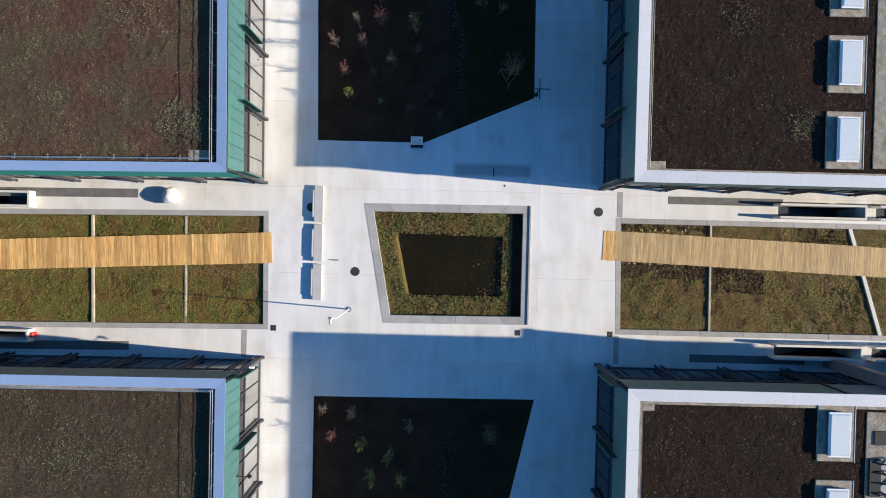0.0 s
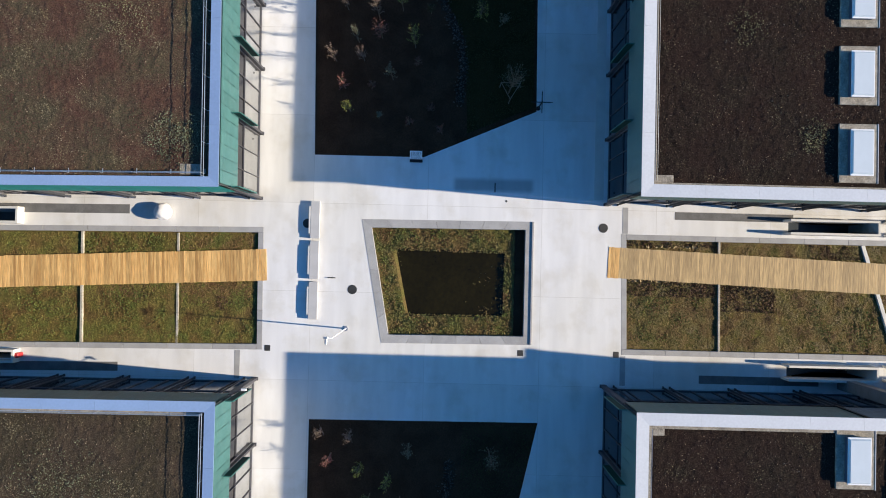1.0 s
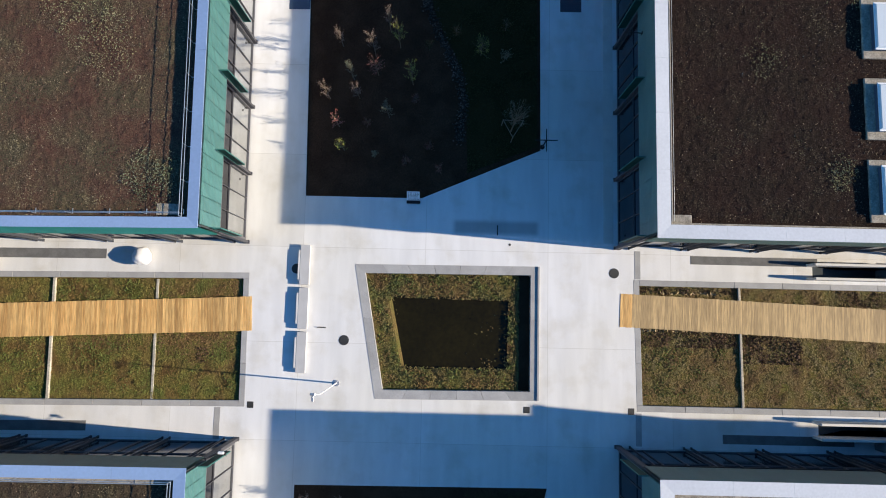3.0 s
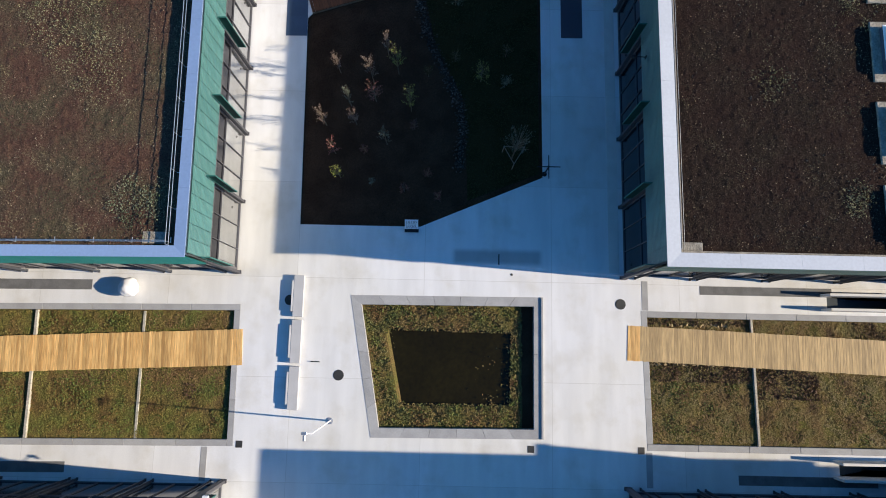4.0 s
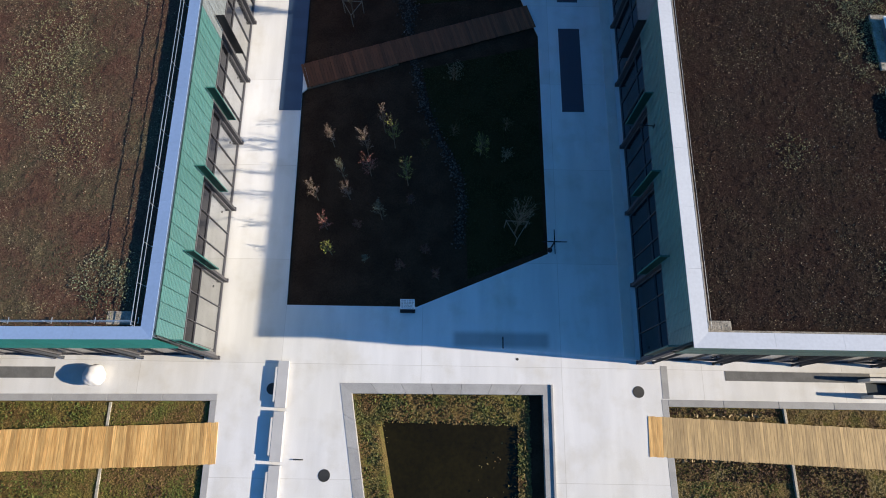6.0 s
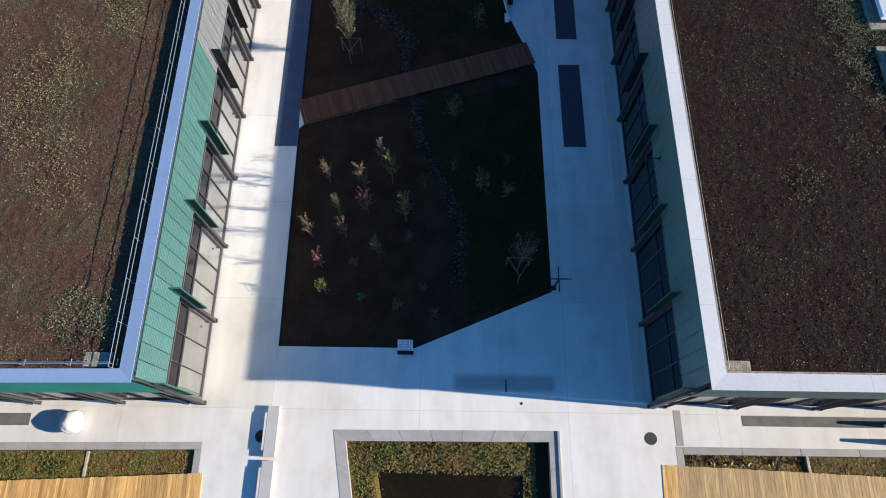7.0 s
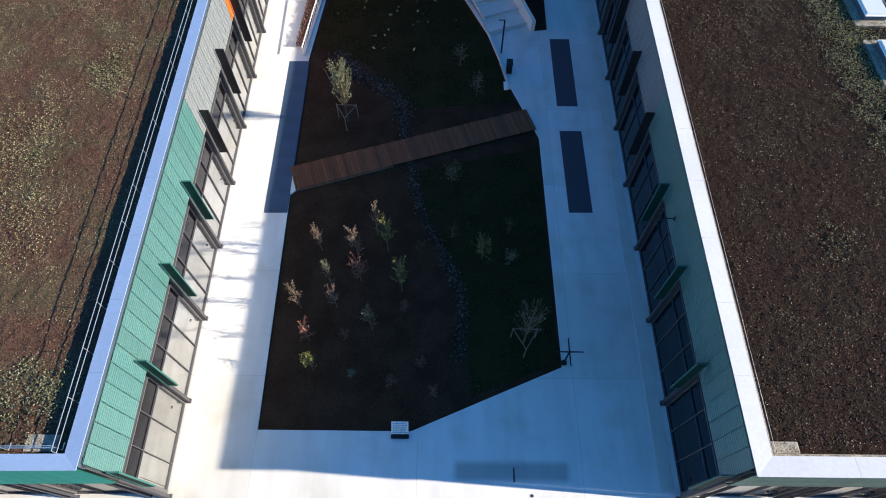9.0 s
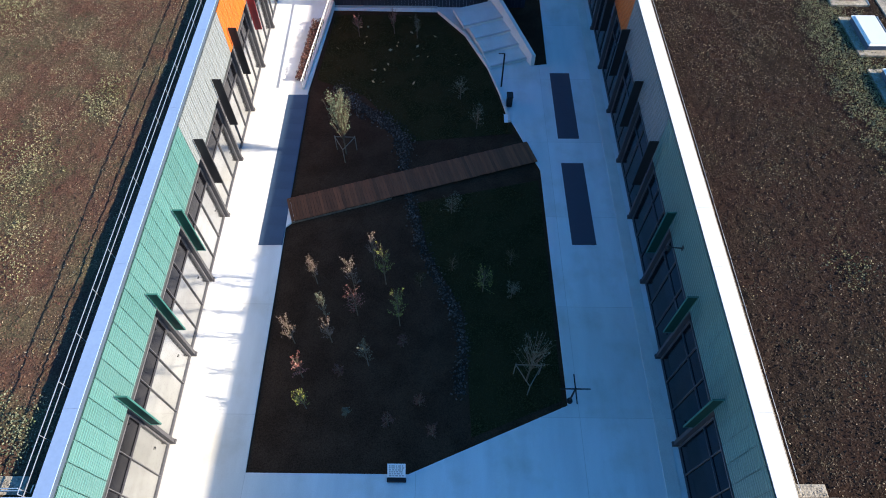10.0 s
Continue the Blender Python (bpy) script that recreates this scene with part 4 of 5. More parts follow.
# ---- roof things ----
def roof_rail(origin, rot, length, axis, label):
    e = empty("roof_rail", pose(*origin, 0, 0, rot), label, "guard rail", "roof rails")
    d = Vector((0, 1, 0)) if axis == "y" else Vector((1, 0, 0))
    for z in (0.32, 0.56):
        part("rail", rod(bmesh.new(), (0, 0, z), d * length + Vector((0, 0, z)), 0.012, seg=6), M["steel"], e)
    n = int(abs(length) / 1.35)
    first = None
    for i in range(n + 1):
        m = Matrix.Translation(d * (length * i / n))
        if first is None:
            bm = bmesh.new()
            rod(bm, (0, 0, 0), (0, 0, 0.56), 0.010, seg=6)
            rod(bm, (0, 0, 0.02), (0.2 if axis == "y" else 0, 0.2 if axis == "x" else 0, 0.02), 0.014, seg=6)
            first = part("post", bm, M["steel"], e)
        else:
            again(first, e, m)
    return e


roof_rail((-9.87, 3.2, 6.15), 0.85, 36, "y", "thin galvanised guard rail along the roof edge")
roof_rail((-9.62, -6.45, 6.15), 0.3, -18, "y", "thin galvanised guard rail along the roof edge")
roof_rail((-9.92, 3.33, 6.15), 0.85, -24, "x", "thin galvanised guard rail along the roof edge")
roof_rail((-9.67, -6.48, 6.15), 0.3, -24, "x", "thin galvanised guard rail along the roof edge")
edging = empty("roof_edging", pose(8.68, 3.5, DECK), "low steel edging strip along the gravel", "edging")
part("profile", one_box(0.0, 0.012, 0, 36, 0, 0.04), M["steel"], edging)
part("wire", rod(bmesh.new(), (0.07, 0, 0.12), (0.07, 36, 0.12), 0.008, seg=5), M["steel"], edging)
edging = empty("roof_edging", pose(8.75, -6.7, DECK), "low steel edging strip along the gravel", "edging")
part("profile", one_box(0.0, 0.012, -20, 0, 0, 0.04), M["steel"], edging)


def gravel(name, x0, x1, y0, y1, label, seed, deck=DECK):
    e = empty(name, pose(x0, y0, deck), label, "gravel")
    part("gravel_base", one_box(0, x1 - x0, 0, y1 - y0, -0.03, 0.03, bevel=0.008), M["gravel"], e)
    scatter("gravel_layer", [(0.03, 0.03), (x1 - x0 - 0.03, 0.03), (x1 - x0 - 0.03, y1 - y0 - 0.03), (0.03, y1 - y0 - 0.03)], 420, 0.018, 0.03, M["gravel"], e, lift=0.008, seed=seed)
    return e


gravel("gravel_strip", 8.52, 8.73, 3.30, 40, "pale gravel strip inside the parapet", 71)
gravel("gravel_strip", 8.73, 34, 3.30, 3.43, "pale gravel strip inside the parapet", 72)
gravel("gravel_strip", 8.46, 8.76, -30, -6.42, "pale gravel strip inside the parapet", 73)
gravel("gravel_strip", 8.76, 34, -6.68, -6.42, "pale gravel strip inside the parapet", 74)
gravel("gravel_strip", -34, -9.75, -6.66, -6.41, "pale gravel strip inside the parapet", 75, LOW_DECK)
gravel("gravel_pad", 8.735, 9.44, 3.435, 3.74, "small square gravel pad at the roof corner", 76)
gravel("gravel_pad", 8.765, 9.25, -6.96, -6.69, "small square gravel pad at the roof corner", 77)
gravel("gravel_pad", -11.0, -10.15, 3.3, 3.74, "small square gravel pad at the roof corner", 78, LOW_DECK)
gravel("gravel_strip", 18.3, 24, 3.65, 40, "broad gravel strip beside the skylights", 79)
gravel("gravel_strip", 18.4, 24, -30, -6.8, "broad gravel strip beside the skylights", 80)


def skylight(x, y):
    e = empty("skylight", pose(x, y, DECK), "white domed skylight on a raised kerb with gravel round it", "skylight", "roof skylights")
    part("gravel_base", one_box(-0.79, 0.79, -1.22, 1.22, -0.03, 0.07, bevel=0.01), M["gravel"], e, "pale gravel surround")
    # Upstand coloured dark blue all round, as its shaded west side looks.
    part("kerb", one_box(-0.45, 0.45, -0.92, 0.92, 0.07, 0.28, bevel=0.01), M["fascia"], e, "metal upstand in the dark blue of its shaded side")
    part("frame", one_box(-0.48, 0.48, -0.96, 0.96, 0.28, 0.32, bevel=0.012), M["white_plastic"], e)
    part("edging", one_box(0.792, 0.82, -1.24, 1.24, -0.03, 0.09), M["steel"], e, "thin metal edging of the gravel")
    bm = one_box(-0.44, 0.44, -0.90, 0.90, 0.32, 0.38)
    for v in bm.verts:
        if v.co.z > 0.35:
            v.co.x *= 0.92
            v.co.y *= 0.94
    part("dome", bm, M["dome"], e, "translucent white dome")
    return e


for y in (4.82, 8.06, 11.3, 14.54, 17.78, 21.02, 24.26, 27.5, 30.74):
    skylight(17.03, y)
for y in (-7.72, -10.98, -14.2, -17.4):
    skylight(17.05, y)
# ---- street wells with low walls ----
for k, wpoly in enumerate(WELLS):
    xa, xb = min(p[0] for p in wpoly), max(p[0] for p in wpoly)
    ya, yb = min(p[1] for p in wpoly), max(p[1] for p in wpoly)
    e = empty("stairwell", pose((xa + xb) / 2, (ya + yb) / 2, 0), "sunken stairwell between low white concrete walls", "stairwell", "street stairwells")
    top = 0.5 if xb < 0 else 0.75
    hx, hy = (xb - xa) / 2, (yb - ya) / 2
    part("side_wall", one_box(-hx - 0.3, hx + 0.12, hy, hy + 0.12, -1.5, top, bevel=0.01), M["white_concrete"], e)
    part("side_wall", one_box(-hx - 0.3, hx + 0.12, -hy - 0.12, -hy, -1.5, top, bevel=0.01), M["white_concrete"], e)
    part("end_wall", one_box(hx, hx + 0.12, -hy, hy, -1.5, top, bevel=0.01), M["white_concrete"], e)
    part("pit_floor", one_box(-hx, hx, -hy, hy, -1.6, -1.5), M["dark_panel"], e)
    for i in range(6):
        part("step", one_box(-hx + i * 0.28, -hx + (i + 1) * 0.28, -hy, hy, -1.5, -0.18 * (i + 1)), M["dark_panel"], e)

# ---- plaza and courtyard things ----
lamp = empty("street_lamp", pose(-4.9, -3.62, 0), "slender white lamp post with a small head", "street lamp")
part("pole", rod(bmesh.new(), (0, 0, 0), (0, 0, 3.95), 0.036, 0.026, 12), M["white_plastic"], lamp)
part("base_plate", rod(bmesh.new(), (0, 0, 0), (0, 0, 0.03), 0.14, seg=16), M["steel"], lamp)
bm = bmesh.new()
rod(bm, (0, 0, 3.93), (-0.2, 0.03, 4.05), 0.016)
part("arm", bm, M["white_plastic"], lamp)
part("lamp_head", one_box(-0.36, -0.14, -0.03, 0.08, 4.02, 4.07, bevel=0.02), M["steel"], lamp)
part("lamp_head", one_box(-0.30, -0.20, -0.26, -0.04, 4.0, 4.04, bevel=0.015), M["steel"], lamp)

post = empty("cross_post", pose(4.74, 7.98, 0), "dark slim post carrying a flat four-armed cross", "post")
part("pole", rod(bmesh.new(), (0, 0, 0), (0, 0, 1.25), 0.035), M["black"], post)
part("foot", rod(bmesh.new(), (0, 0, 0), (0, 0, 0.08), 0.12, 0.10, 16), M["black"], post)
for ax, ln in (((1, 0, 0), 0.53), ((-1, 0, 0), 0.53), ((0, 1, 0), 0.55), ((0, -1, 0), 0.55)):
    a = Vector((0, 0, 1.22))
    part("arm", rod(bmesh.new(), a, a + Vector(ax) * ln, 0.028, 0.022, 6), M["black"], post)

sign = empty("garden_sign", pose(-1.5, 5.35, 0, 0, 0, 0), "white printed information board on a dark stand", "sign")
tilt = pose(0, 0, 0.32, 40, 0, 0)
part("board", one_box(-0.31, 0.31, -0.24, 0.24, -0.015, 0.015, tilt, bevel=0.006), M["white_plastic"], sign)
part("stand", one_box(-0.33, 0.33, -0.33, -0.18, 0.0, 0.12, bevel=0.02), M["black"], sign)
part("leg", one_box(-0.04, 0.04, -0.02, 0.06, 0.0, 0.3), M["black"], sign)
rs = random.Random(8)
for r in range(6):
    x = -0.26
    while x < 0.22:
        w = rs.uniform(0.04, 0.12)
        part("text_bar", one_box(x, min(x + w, 0.27), 0.17 - r * 0.07 - 0.02, 0.17 - r * 0.07 + 0.02, 0.015, 0.019, tilt), M["kerb"], sign)
        x += w + 0.03

slot = empty("slot_drain", pose(2.6, 3.82, 0), "short dark steel slot drain in the darker paving", "drain")
part("rim", one_box(-0.03, 0.03, -0.25, 0.25, -0.02, 0.008, bevel=0.003), M["pilaster"], slot)
part("cover_strip", one_box(-0.015, 0.015, -0.22, 0.22, 0.008, 0.014), M["iron"], slot)

for x, y, label in ((-14.3, 2.13, "white fleece-wrapped shrub standing on the paving"),):
    e = empty("wrapped_shrub", pose(x, y, 0), label, "wrapped shrub")
    bm = bmesh.new()
    bmesh.ops.create_icosphere(bm, subdivisions=4, radius=1)
    for v in bm.verts:
        p = v.co.copy()
        k = 1 + 0.16 * noise.noise(p * 1.4) + 0.05 * noise.noise(p * 5)
        v.co = Vector((p.x * 0.44 * k, p.y * 0.42 * k, 0.36 + p.z * 0.33 * k))
    part("fleece", bm, M["fleece"], e, smooth=True)
    part("pot", rod(bmesh.new(), (0, 0, 0), (0, 0, 0.14), 0.24, 0.28, 20), M["black"], e)
red_box = link("red_box", one_box(-21.62, -21.4, -5.46, -5.22, 0.0, 0.4, bevel=0.03), M["red"])
tagged(red_box, "small red box beside the stairwell wall", "box")


# ---- plants ----
def shrub(name, x, y, h, spread, leaf, n_twigs, n_leaves, label, seed, leaf_size=0.05, lean=(0, 0), trunk=0.012, clear=0.25, rise=1.0):
    """A few branching stems with leaves along the twigs."""
    rs = random.Random(seed)
    e = empty(name, pose(x, y, -0.05), label, "shrub" if h < 3 else "tree")
    bm = bmesh.new()
    tips = []
    stem_top = Vector((lean[0], lean[1], h * 0.75))
    rod(bm, (0, 0, 0), stem_top, trunk * 2, trunk, 6)
    for i in range(n_twigs):
        t = rs.uniform(clear, 1.0)
        a = stem_top * t
        ang = rs.uniform(0, 6.283)
        ln = spread * rs.uniform(0.5, 1.0) * (1.15 - 0.5 * t)
        b = a + Vector((math.cos(ang) * ln, math.sin(ang) * ln, rise * h * rs.uniform(0.12, 0.35) * (1.25 - t * 0.4)))
        b.z = min(b.z, h)
        rod(bm, a, b, trunk * 0.7, trunk * 0.3, 4)
        tips.append((a, b))
    part("branchwork", bm, M["bark"], e)
    vs, fs = [], []
    for i in range(n_leaves):
        a, b = rs.choice(tips)
        c = a.lerp(b, rs.uniform(0.35, 1.05)) + Vector([rs.gauss(0, 0.05 * spread + 0.015) for _ in range(3)])
        p = Vector([rs.gauss(0, 1) for _ in range(3)]).normalized()
        q = p.cross(Vector([rs.gauss(0, 1) for _ in range(3)])).normalized()
        s = leaf_size * rs.uniform(0.6, 1.3)
        k = len(vs)
        vs += [c - p * s, c - q * s * 0.5, c + p * s, c + q * s * 0.5]
        fs.append((k, k + 1, k + 2, k + 3))
    me = bpy.data.meshes.new("foliage")
    me.from_pydata([tuple(v) for v in vs], [], fs)
    me.materials.append(leaf)
    f = new("foliage", me)
    f.parent = e
    return e


SHRUBS = [  # x, y, height, spread, leaf, label
    (-4.95, 7.6, 1.65, 0.40, "yellow_leaf", "young shrub with yellow-green autumn leaves"), (-5.25, 8.8, 2.0, 0.36, "red_leaf", "young shrub with reddish autumn leaves"),
    (-5.75, 10.2, 2.3, 0.42, "pale_leaf", "twiggy young shrub with pale pinkish leaves"), (-4.3, 10.25, 2.1, 0.3, "pale_leaf", "thin young shrub with pale leaves"),
    (-3.4, 11.45, 2.4, 0.48, "red_leaf", "bushy young shrub with rusty red leaves"), (-2.35, 12.9, 2.85, 0.42, "yellow_leaf", "young shrub with bright yellow-green leaves"),
    (-1.68, 11.0, 3.1, 0.45, "yellow_leaf", "young shrub with bright yellow-green leaves"), (-2.8, 9.3, 2.4, 0.4, "grey_leaf", "twiggy shrub with grey-green leaves"),
    (-4.6, 11.2, 2.2, 0.28, "grey_leaf", "thin shrub with grey-green leaves"), (-5.2, 12.9, 2.2, 0.3, "pale_leaf", "bare twiggy shrub with few leaves"),
    (-3.55, 12.4, 2.9, 0.4, "pale_leaf", "tall bare twiggy shrub"), (-2.85, 13.7, 2.7, 0.35, "pale_leaf", "tall bare shrub with pinkish tips"),
    (-3.45, 7.4, 0.5, 0.2, "grey_leaf", "small shrub with grey leaves"),
    (1.65, 12.6, 1.7, 0.6, "yellow_leaf", "dim olive shrub in the shaded bed"), (0.35, 16.6, 1.3, 0.6, "grey_leaf", "dim olive shrub in the shaded bed"), (2.8, 12.3, 1.3, 0.45, "grey_leaf", "dim shrub in the shaded bed"),
    (-4.85, 29.0, 1.6, 0.35, "red_leaf", "small rusty shrub near the far edge of the bed"), (-2.9, 29.3, 1.8, 0.35, "red_leaf", "small rusty shrub near the far edge of the bed"), (-1.6, 28.9, 1.6, 0.3, "grey_leaf", "small pale shrub near the far edge of the bed"),
    (0.8, 24.0, 1.4, 0.6, "grey_leaf", "dim olive shrub in the upper bed"), (1.6, 21.9, 1.5, 0.6, "grey_leaf", "dim olive shrub in the upper bed"),
    (-3.8, 8.9, 0.9, 0.3, "rust_leaf", "low brown withered shrub in the mulch"), (-1.9, 7.0, 1.1, 0.32, "rust_leaf", "low brown withered shrub in the mulch"),
    (-0.8, 7.75, 1.0, 0.3, "rust_leaf", "low brown withered shrub in the mulch"), (-0.3, 6.65, 1.2, 0.3, "rust_leaf", "low brown withered shrub in the mulch"),
    (-1.5, 10.1, 0.9, 0.3, "rust_leaf", "low brown withered shrub in the mulch"), (-0.9, 12.8, 1.1, 0.35, "dark_leaf", "low dark green shrub beside the pebbles"),
    (0.4, 13.6, 1.0, 0.4, "dark_leaf", "low dark green shrub beside the pebbles"), (2.85, 13.9, 1.1, 0.4, "dark_leaf", "low dark green shrub in the shade"),
    (-6.0, -8.75, 1.4, 0.4, "pale_leaf", "twiggy pale shrub in the second courtyard"), (-4.5, -8.85, 1.9, 0.35, "pale_leaf", "twiggy pale shrub in the second courtyard"),
    (-5.5, -10.0, 1.6, 0.38, "red_leaf", "small rusty shrub in the second courtyard"), (-3.95, -10.4, 1.9, 0.38, "yellow_leaf", "small yellow-green shrub in the second courtyard"),
    (-2.5, -10.85, 2.4, 0.38, "yellow_leaf", "small yellow-green shrub in the second courtyard"), (-3.45, -12.0, 2.2, 0.5, "yellow_leaf", "bushy yellow-green shrub in the second courtyard"),
    (-1.9, -12.1, 2.7, 0.45, "yellow_leaf", "bushy yellow-green shrub in the second courtyard"), (-1.5, -9.4, 2.0, 0.4, "grey_leaf", "dim grey shrub in the second courtyard"), (2.55, -9.6, 2.6, 0.6, "grey_leaf", "twiggy grey shrub in the second courtyard"),
]
for k, (x, y, h, sp, lf, label) in enumerate(SHRUBS):
    shrub("shrub", x, y, h, sp, M[lf], 26, 260, label, 100 + k, 0.030)


def staked_tree(x, y, h, spread, leaf, twigs, leaves, label, seed):
    e = shrub("young_tree", x, y, h, spread, M[leaf], twigs, leaves, label, seed, 0.036, trunk=0.02, clear=0.3, rise=1.9)
    e["category"] = "tree"
    s = 0.55
    tri = [(s * math.cos(a), s * math.sin(a), 0) for a in (0.5, 2.6, 4.7)]
    for p in tri:
        part("stake", rod(bmesh.new(), p, (p[0], p[1], 0.95), 0.022, seg=7), M["stake"], e)
    for i in range(3):
        p, q = tri[i], tri[(i + 1) % 3]
        part("cross_rail", rod(bmesh.new(), (p[0], p[1], 0.88), (q[0], q[1], 0.88), 0.02, seg=6), M["stake"], e)


staked_tree(-4.72, 20.15, 3.7, 0.66, "olive_leaf", 90, 1300, "young upright tree with pale green leaves, staked with timber", 301)
staked_tree(3.2, 8.75, 3.4, 0.75, "grey_leaf", 40, 300, "young sparse tree staked with timber in the shade", 302)

# dry stream of pebbles winding through the bed
CREEK = [(0.65, 8.1), (0.88, 10.2), (0.46, 11.9), (-0.27, 13.3), (-0.97, 15.0), (-1.5, 17.1), (-2.0, 20.1), (-2.0, 21.2), (-3.05, 22.5), (-4.55, 23.5), (-5.7, 24.9)]
CREEK_S = [(0.62, -10.3), (0.45, -12.0), (0.62, -14.2), (0.3, -17.0)]


def pebble_stream(line, label, seed):
    rs = random.Random(seed)
    vs, fs = [], []
    cube = [(-1, -1, -1), (1, -1, -1), (1, 1, -1), (-1, 1, -1), (-0.6, -0.6, 1), (0.6, -0.6, 1), (0.6, 0.6, 1), (-0.6, 0.6, 1)]
    cf = [(4, 5, 6, 7), (0, 1, 5, 4), (1, 2, 6, 5), (2, 3, 7, 6), (3, 0, 4, 7)]
    for (x0, y0), (x1, y1) in zip(line, line[1:]):
        far_part = y0 > 19
        for i in range(int(math.hypot(x1 - x0, y1 - y0) * (230 if far_part else 110))):
            t = rs.random()
            w = 0.24 if far_part else 0.15
            x, y = x0 + (x1 - x0) * t + rs.gauss(0, w), y0 + (y1 - y0) * t + rs.gauss(0, w)
            r, a = rs.uniform(0.018, 0.05), rs.uniform(0, 6.28)
            k = len(vs)
            for cx, cy, cz in cube:
                vs.append((x + r * (cx * math.cos(a) - cy * math.sin(a) * 0.7), y + r * (cx * math.sin(a) + cy * math.cos(a) * 0.7), -0.045 + r * 0.55 * (cz + 0.6)))
            fs += [tuple(k + q for q in f) for f in cf]
    me = bpy.data.meshes.new("pebble_stream")
    me.from_pydata(vs, [], fs)
    me.materials.append(M["pebble"])
    tagged(new("pebble_stream", me), label, "pebbles", kind="stuff")


pebble_stream(CREEK, "dry stream of grey-blue pebbles winding through the bed", 21)
pebble_stream(CREEK_S, "dry stream of grey pebbles in the second courtyard", 22)

lawn_poly = [(1.1, 6.6), (4.5, 8.0), (4.4, 18.6), (-1.2, 17.2), (-0.6, 14.5), (0.9, 11.5)]
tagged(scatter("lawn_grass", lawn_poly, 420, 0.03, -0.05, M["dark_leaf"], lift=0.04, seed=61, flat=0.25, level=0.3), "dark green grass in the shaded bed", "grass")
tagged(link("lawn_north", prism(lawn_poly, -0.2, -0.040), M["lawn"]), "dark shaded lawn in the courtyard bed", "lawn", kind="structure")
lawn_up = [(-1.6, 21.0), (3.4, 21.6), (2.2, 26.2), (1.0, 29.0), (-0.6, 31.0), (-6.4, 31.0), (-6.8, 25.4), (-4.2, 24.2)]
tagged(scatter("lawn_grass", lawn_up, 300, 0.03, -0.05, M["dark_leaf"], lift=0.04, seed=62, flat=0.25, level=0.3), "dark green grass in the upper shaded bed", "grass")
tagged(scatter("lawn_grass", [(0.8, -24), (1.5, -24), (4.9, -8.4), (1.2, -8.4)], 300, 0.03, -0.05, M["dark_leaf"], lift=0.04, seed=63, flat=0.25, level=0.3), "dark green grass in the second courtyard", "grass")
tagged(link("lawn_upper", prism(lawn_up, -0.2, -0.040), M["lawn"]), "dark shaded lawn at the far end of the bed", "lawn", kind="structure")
tagged(scatter("fallen_leaves", [(-5.8, 25.5), (1.6, 24.6), (0.0, 30.8), (-6.2, 30.8)], 0.8, 0.12, -0.01, M["straw"], lift=0.05, seed=64, flat=0.2), "pale fallen leaves on the dark bed", "leaves")

# ---- far end: ramp wall, stairs, fence ----
ramp = empty("ramp_wall", pose(-7.42, 24.6, 0), "low white concrete ramp wall with a steel handrail", "wall", kind="structure")
d = Vector((-6.62 + 7.42, 31.5 - 24.6))
ang = math.degrees(math.atan2(d.y, d.x))
t = pose(0, 0, 0, 0, 0, ang)
ramp_len = d.length + 4
bm = one_box(0, ramp_len, -0.07, 0.07, -0.3, 0.12)
for v in bm.verts:
    if v.co.z > 0 and v.co.x > 1:
        v.co.z = 0.52
bmesh.ops.transform(bm, matrix=t, verts=bm.verts)
part("wall_slab", bm, M["white_concrete"], ramp)
rise = 0.40 / ramp_len
part("handrail", rod(bmesh.new(), t @ Vector((0, 0.02, 0.55)), t @ Vector((ramp_len, 0.02, 1.2)), 0.03, seg=8), M["white_plastic"], ramp)
for i in range(40):
    x = 0.1 + i * (ramp_len - 0.2) / 39
    part("baluster", rod(bmesh.new(), t @ Vector((x, 0.02, 0.1 + rise * x)), t @ Vector((x, 0.02, 0.55 + 0.65 * x / ramp_len)), 0.009, seg=6), M["white_plastic"], ramp)
tagged(scatter("brown_grass", [(-7.9, 25.2), (-7.5, 25.2), (-6.98, 30.2), (-7.6, 30.2)], 1100, 0.05, 0.02, M["rust_leaf"], lift=0.3, seed=65), "strip of rusty brown grass along the ramp wall", "grass")

CURVE = [(4.55, 19.2), (3.35, 22.4), (2.95, 24.4), (2.4, 26.4), (1.2, 29.2), (-0.38, 31.3)]
edge = empty("bed_edge", pose(0, 0, 0), "pale concrete edging along the curved bed", "edging", kind="structure")
for p, q in zip(CURVE[1:], CURVE[2:]):
    kerb_run(edge, p, q, 0.14, -0.3, 0.08 if p[1] < 26 else 0.14, piece=0.55, mat=M["white_concrete"], name="edging_stone")

stairs = empty("garden_stairs", pose(2.42, 26.3, 0, 0, 0, 21), "broad pale concrete garden steps rising beside a wall", "stairs", kind="structure")
for i, left in enumerate((0.02, 0.02, -0.05, -0.35)):
    y0 = i * 1.02
    part("step", one_box(left, 2.2, y0, 4.7, 0.0 if i == 0 else 0.17 * i - 0.02, 0.17 * (i + 1), bevel=0.012), M["white_concrete"], stairs)
    part("nosing", one_box(left, 2.2, y0 - 0.004, y0 + 0.08, 0.17 * (i + 1) - 0.05, 0.17 * (i + 1) + 0.004), M["tread_edge"], stairs)
swall = link("stair_wall", prism([(4.60, 26.60), (4.80, 26.62), (2.25, 32.6), (2.05, 32.6)], 0.0, 0.7), M["white_concrete"])
for v in swall.data.vertices:
    if v.co.z > 0.1:
        v.co.z += (v.co.y - 26.62) * 0.17
tagged(swall, "pale concrete wall rising beside the garden steps", "wall", kind="structure")
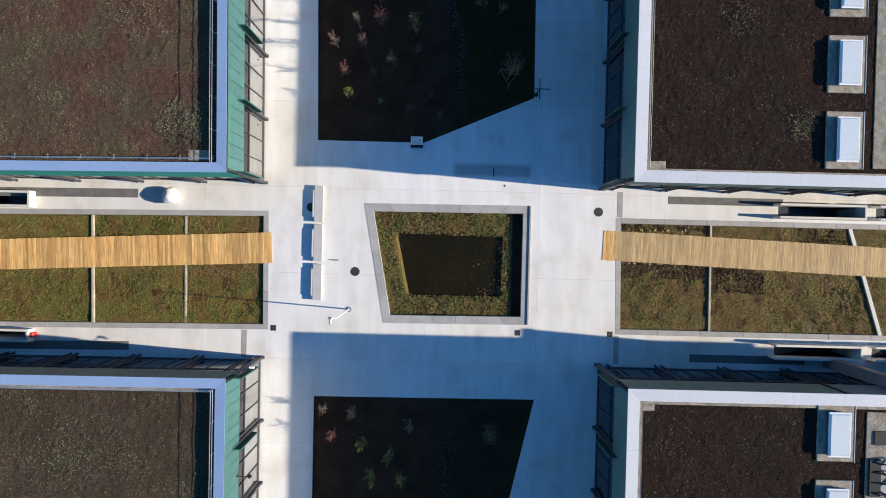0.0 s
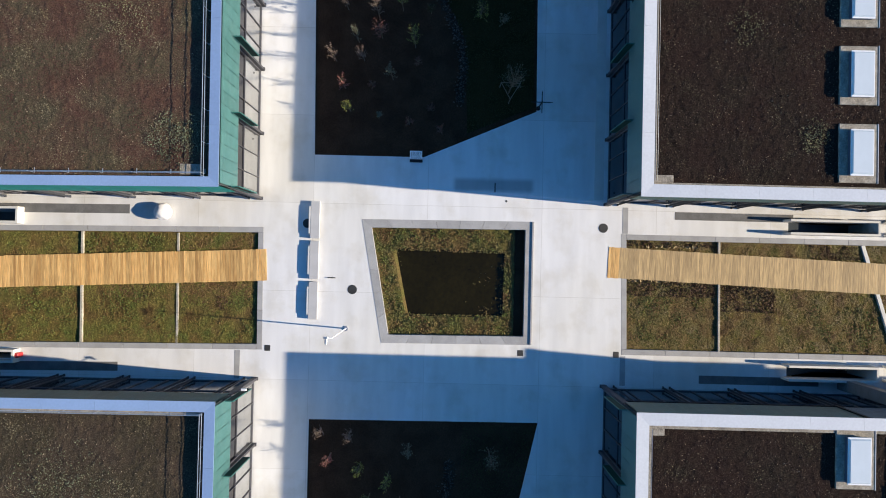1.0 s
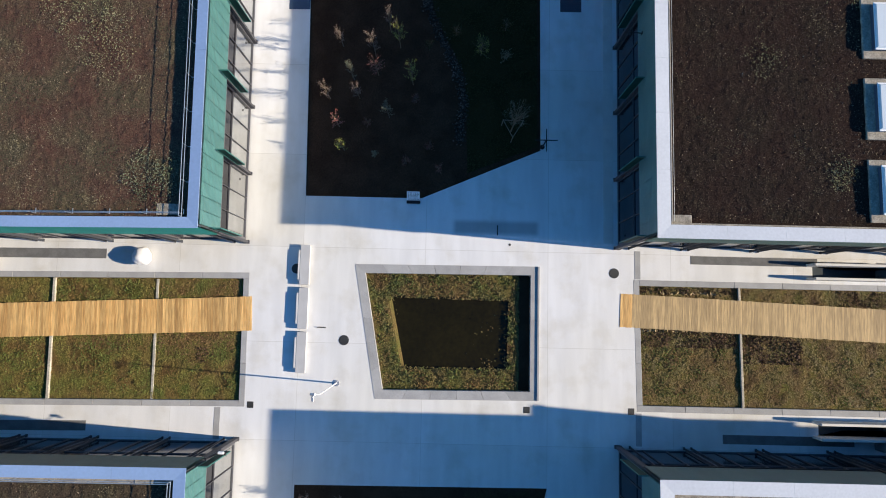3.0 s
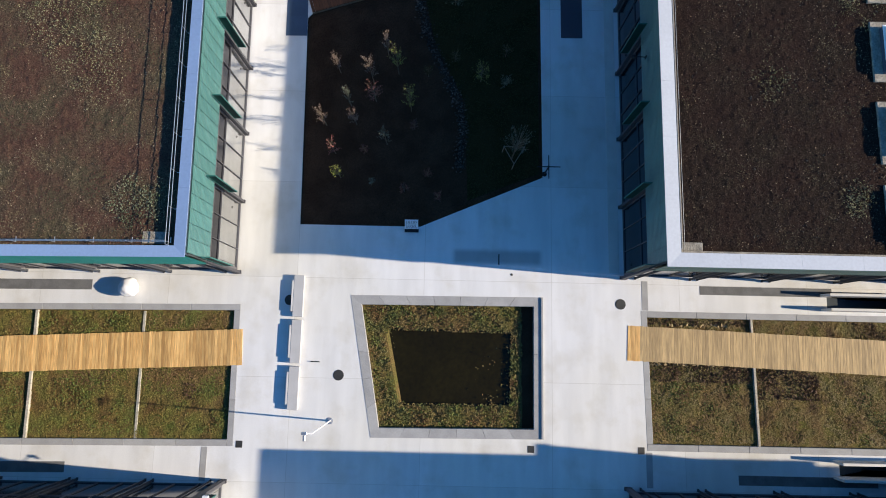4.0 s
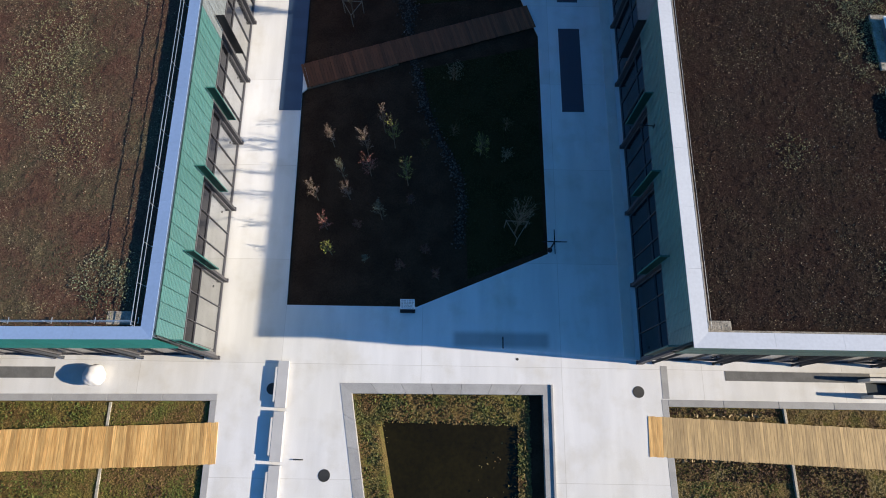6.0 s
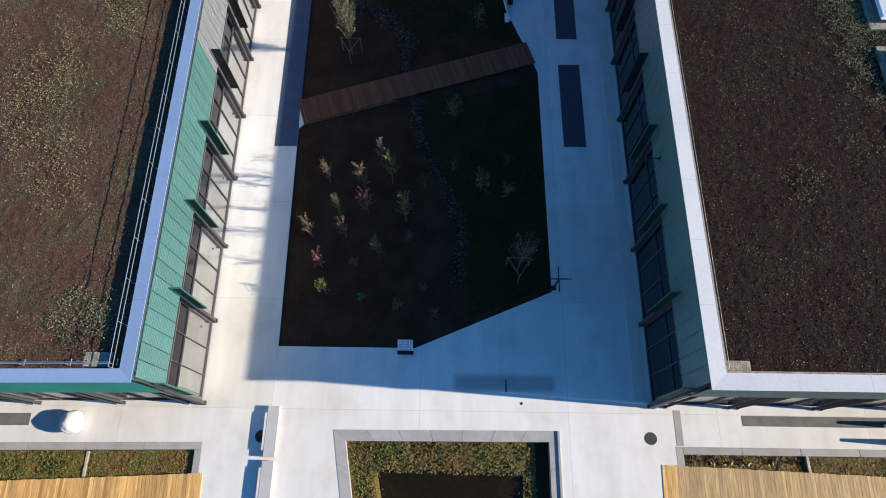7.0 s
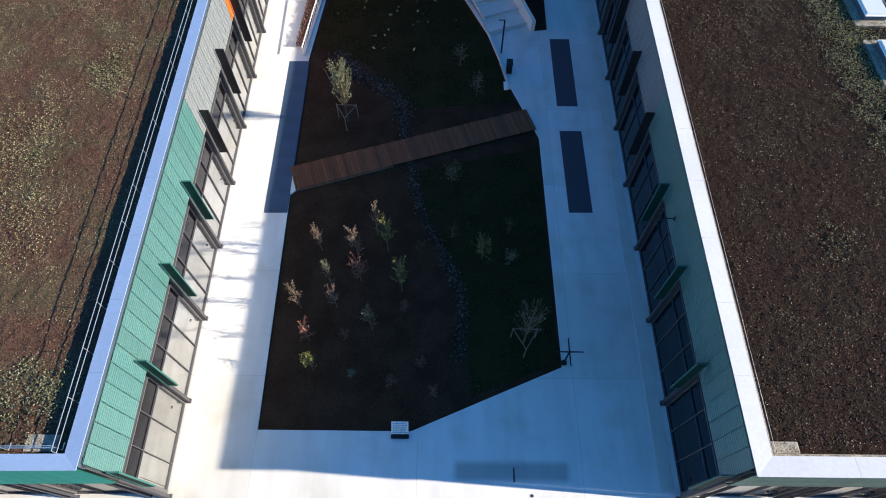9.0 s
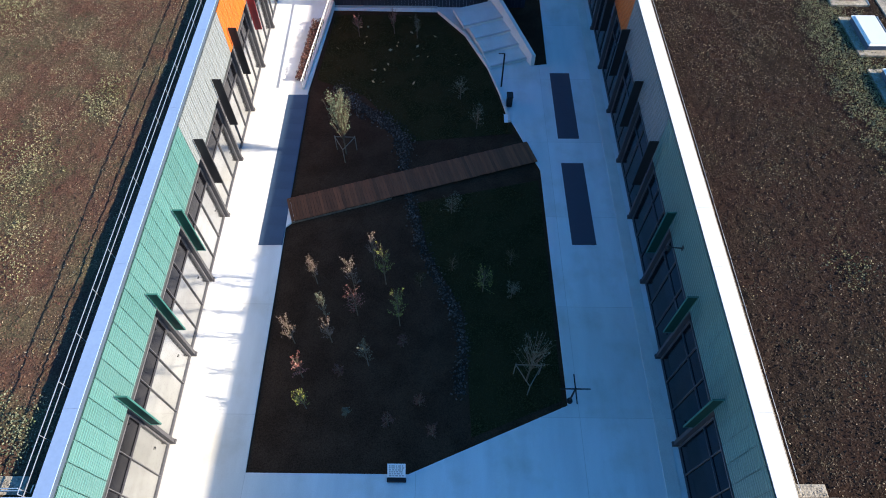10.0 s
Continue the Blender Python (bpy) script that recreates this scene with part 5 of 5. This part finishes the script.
pole = empty("light_post", pose(2.95, 24.95, 0), "slim dark post beside the garden steps", "post")
part("shaft", rod(bmesh.new(), (0, 0, 0), (0, 0, 2.1), 0.045, 0.04, 10), M["black"], pole)
part("arm", one_box(-0.30, 0.03, -0.025, 0.025, 2.08, 2.12, bevel=0.01), M["black"], pole)
bin_ = empty("litter_bin", pose(3.28, 23.55, 0), "small dark litter bin at the edge of the bed", "bin")
part("body", one_box(-0.14, 0.14, -0.2, 0.2, 0.05, 0.65, bevel=0.03), M["black"], bin_)
part("lid", one_box(-0.16, 0.16, -0.22, 0.22, 0.65, 0.72, bevel=0.02), M["black"], bin_)
tag = empty("plant_sign", pose(3.05, 22.3, 0), "small white plant sign at the edge of the bed", "sign")
part("board", one_box(-0.1, 0.1, -0.28, 0.28, 0.28, 0.31, bevel=0.005), M["white_plastic"], tag)
part("leg", one_box(-0.03, 0.03, -0.03, 0.03, 0.0, 0.28), M["black"], tag)

fence = empty("dark_fence", pose(-6.6, 31.75, 0), "tall dark slatted fence closing the courtyard", "fence", kind="structure")
part("base_beam", one_box(0, 6.1, -0.13, -0.05, -0.05, 0.10), M["kerb"], fence)
slat = None
for i in range(56):
    m = pose(i * 0.2, 0, 0)
    if slat is None:
        slat = part("slat", one_box(0, 0.192, -0.03, 0.03, 0.0, 3.2), M["dark_fence"], fence)
    else:
        again(slat, fence, m)

strip = link("facade_gutter", one_box(7.72, 8.2, 3.3, 40, -0.01, 0.012), M["white_concrete"])
tagged(strip, "pale concrete gutter strip at the foot of the facade", "gutter", kind="structure")
wedge = link("bridge_landing", prism([(-6.96, 15.75), (-6.62, 16.1), (-6.9, 17.3), (-7.02, 17.3)], -0.1, 0.02), M["concrete"])
tagged(wedge, "small triangular concrete landing at the footbridge", "landing", kind="structure")

rim = link("pond_rim", one_box(4.555, 4.645, -4.22, 2.09, 0.0, 0.068, bevel=0.006), M["kerb"])
tagged(rim, "raised concrete rim on the sunny side of the pond", "rim", kind="structure")

# ---- small things on the walls, the paving and the roof ----
def wall_lamp(x, y, z, reach, label):
    """An arm from the wall at (x, y) with a round dark shade at its end."""
    e = empty("wall_lamp", pose(x, y, z), label, "wall lamp", "wall lamps")
    sg = math.copysign(1, reach)
    part("wall_plate", one_box(*sorted((0, sg * 0.03)), -0.06, 0.06, -0.1, 0.1, bevel=0.01), M["black"], e)
    part("arm", rod(bmesh.new(), (0, 0, 0), (reach, 0, 0.05), 0.022, 0.018, 8), M["black"], e)
    bm = bmesh.new()
    bmesh.ops.create_uvsphere(bm, u_segments=16, v_segments=10, radius=0.10, matrix=Matrix.Translation((reach, 0, 0.0)))
    part("shade", bm, M["black"], e, smooth=True)


wall_lamp(-9.28, -11.0, 4.2, 0.6, "dark globe lamp on an arm from the mint facade")
wall_lamp(8.09, 11.6, 4.8, -0.5, "dark globe lamp on an arm from the teal facade")
bar = empty("foot_scraper", pose(-5.7, -1.03, 0), "small dark steel bar on the plaza", "bar")
part("rod", rod(bmesh.new(), (-0.2, 0, 0.05), (0.2, 0, 0.05), 0.022, seg=8), M["black"], bar)
for x in (-0.16, 0.16):
    part("foot", rod(bmesh.new(), (x, 0, 0), (x, 0, 0.05), 0.02, seg=8), M["black"], bar)
bolt = link("paving_bolt", rod(bmesh.new(), (3.2, 3.13, 0), (3.2, 3.13, 0.015), 0.06, 0.05, 10), M["iron"])
tagged(bolt, "tiny dark iron bolt in the paving", "bolt")
frame_e = empty("roof_frame", pose(18.75, -9.6, DECK + 0.03), "dark four-pronged steel frame lying on the roof gravel", "roof frame")
for y in (-0.45, 0.45):
    part("paver", one_box(-0.3, 0.3, -0.3, 0.3, 0.0, 0.045, Matrix.Translation((0.62, y, 0)) @ Matrix.Rotation(radians(45), 4, "Z"), bevel=0.01), M["kerb"], frame_e, "pale grey square paver")
part("slab", one_box(-0.25, 0.25, -0.8, 0.8, 0.0, 0.10, bevel=0.01), M["black"], frame_e)
for y in (-0.6, -0.2, 0.2, 0.6):
    bm = bmesh.new()
    pts = [(0.2, y, 0.08), (0.5, y * 1.1, 0.35), (0.85, y * 1.25, 0.42), (1.15, y * 1.35, 0.3)]
    for p, q in zip(pts, pts[1:]):
        rod(bm, p, q, 0.035, seg=7)
    part("prong", bm, M["black"], frame_e)
pad = link("roof_pad", one_box(18.7, 19.3, -8.2, -7.6, DECK + 0.03, DECK + 0.08, bevel=0.01), M["black"])
tagged(pad, "dark square rubber pad on the roof gravel", "pad")

cctv = empty("security_camera", pose(-9.2, -6.15, 3.7), "small white security camera on a corner bracket", "camera")
part("bracket", rod(bmesh.new(), (-0.1, -0.1, 0), (0.35, 0.12, 0.05), 0.02, seg=8), M["black"], cctv)
part("housing", one_box(0.25, 0.50, 0.05, 0.16, 0.0, 0.10, bevel=0.02), M["white_plastic"], cctv)
part("visor", one_box(0.48, 0.56, 0.0, 0.08, -0.04, 0.04, bevel=0.01), M["black"], cctv)
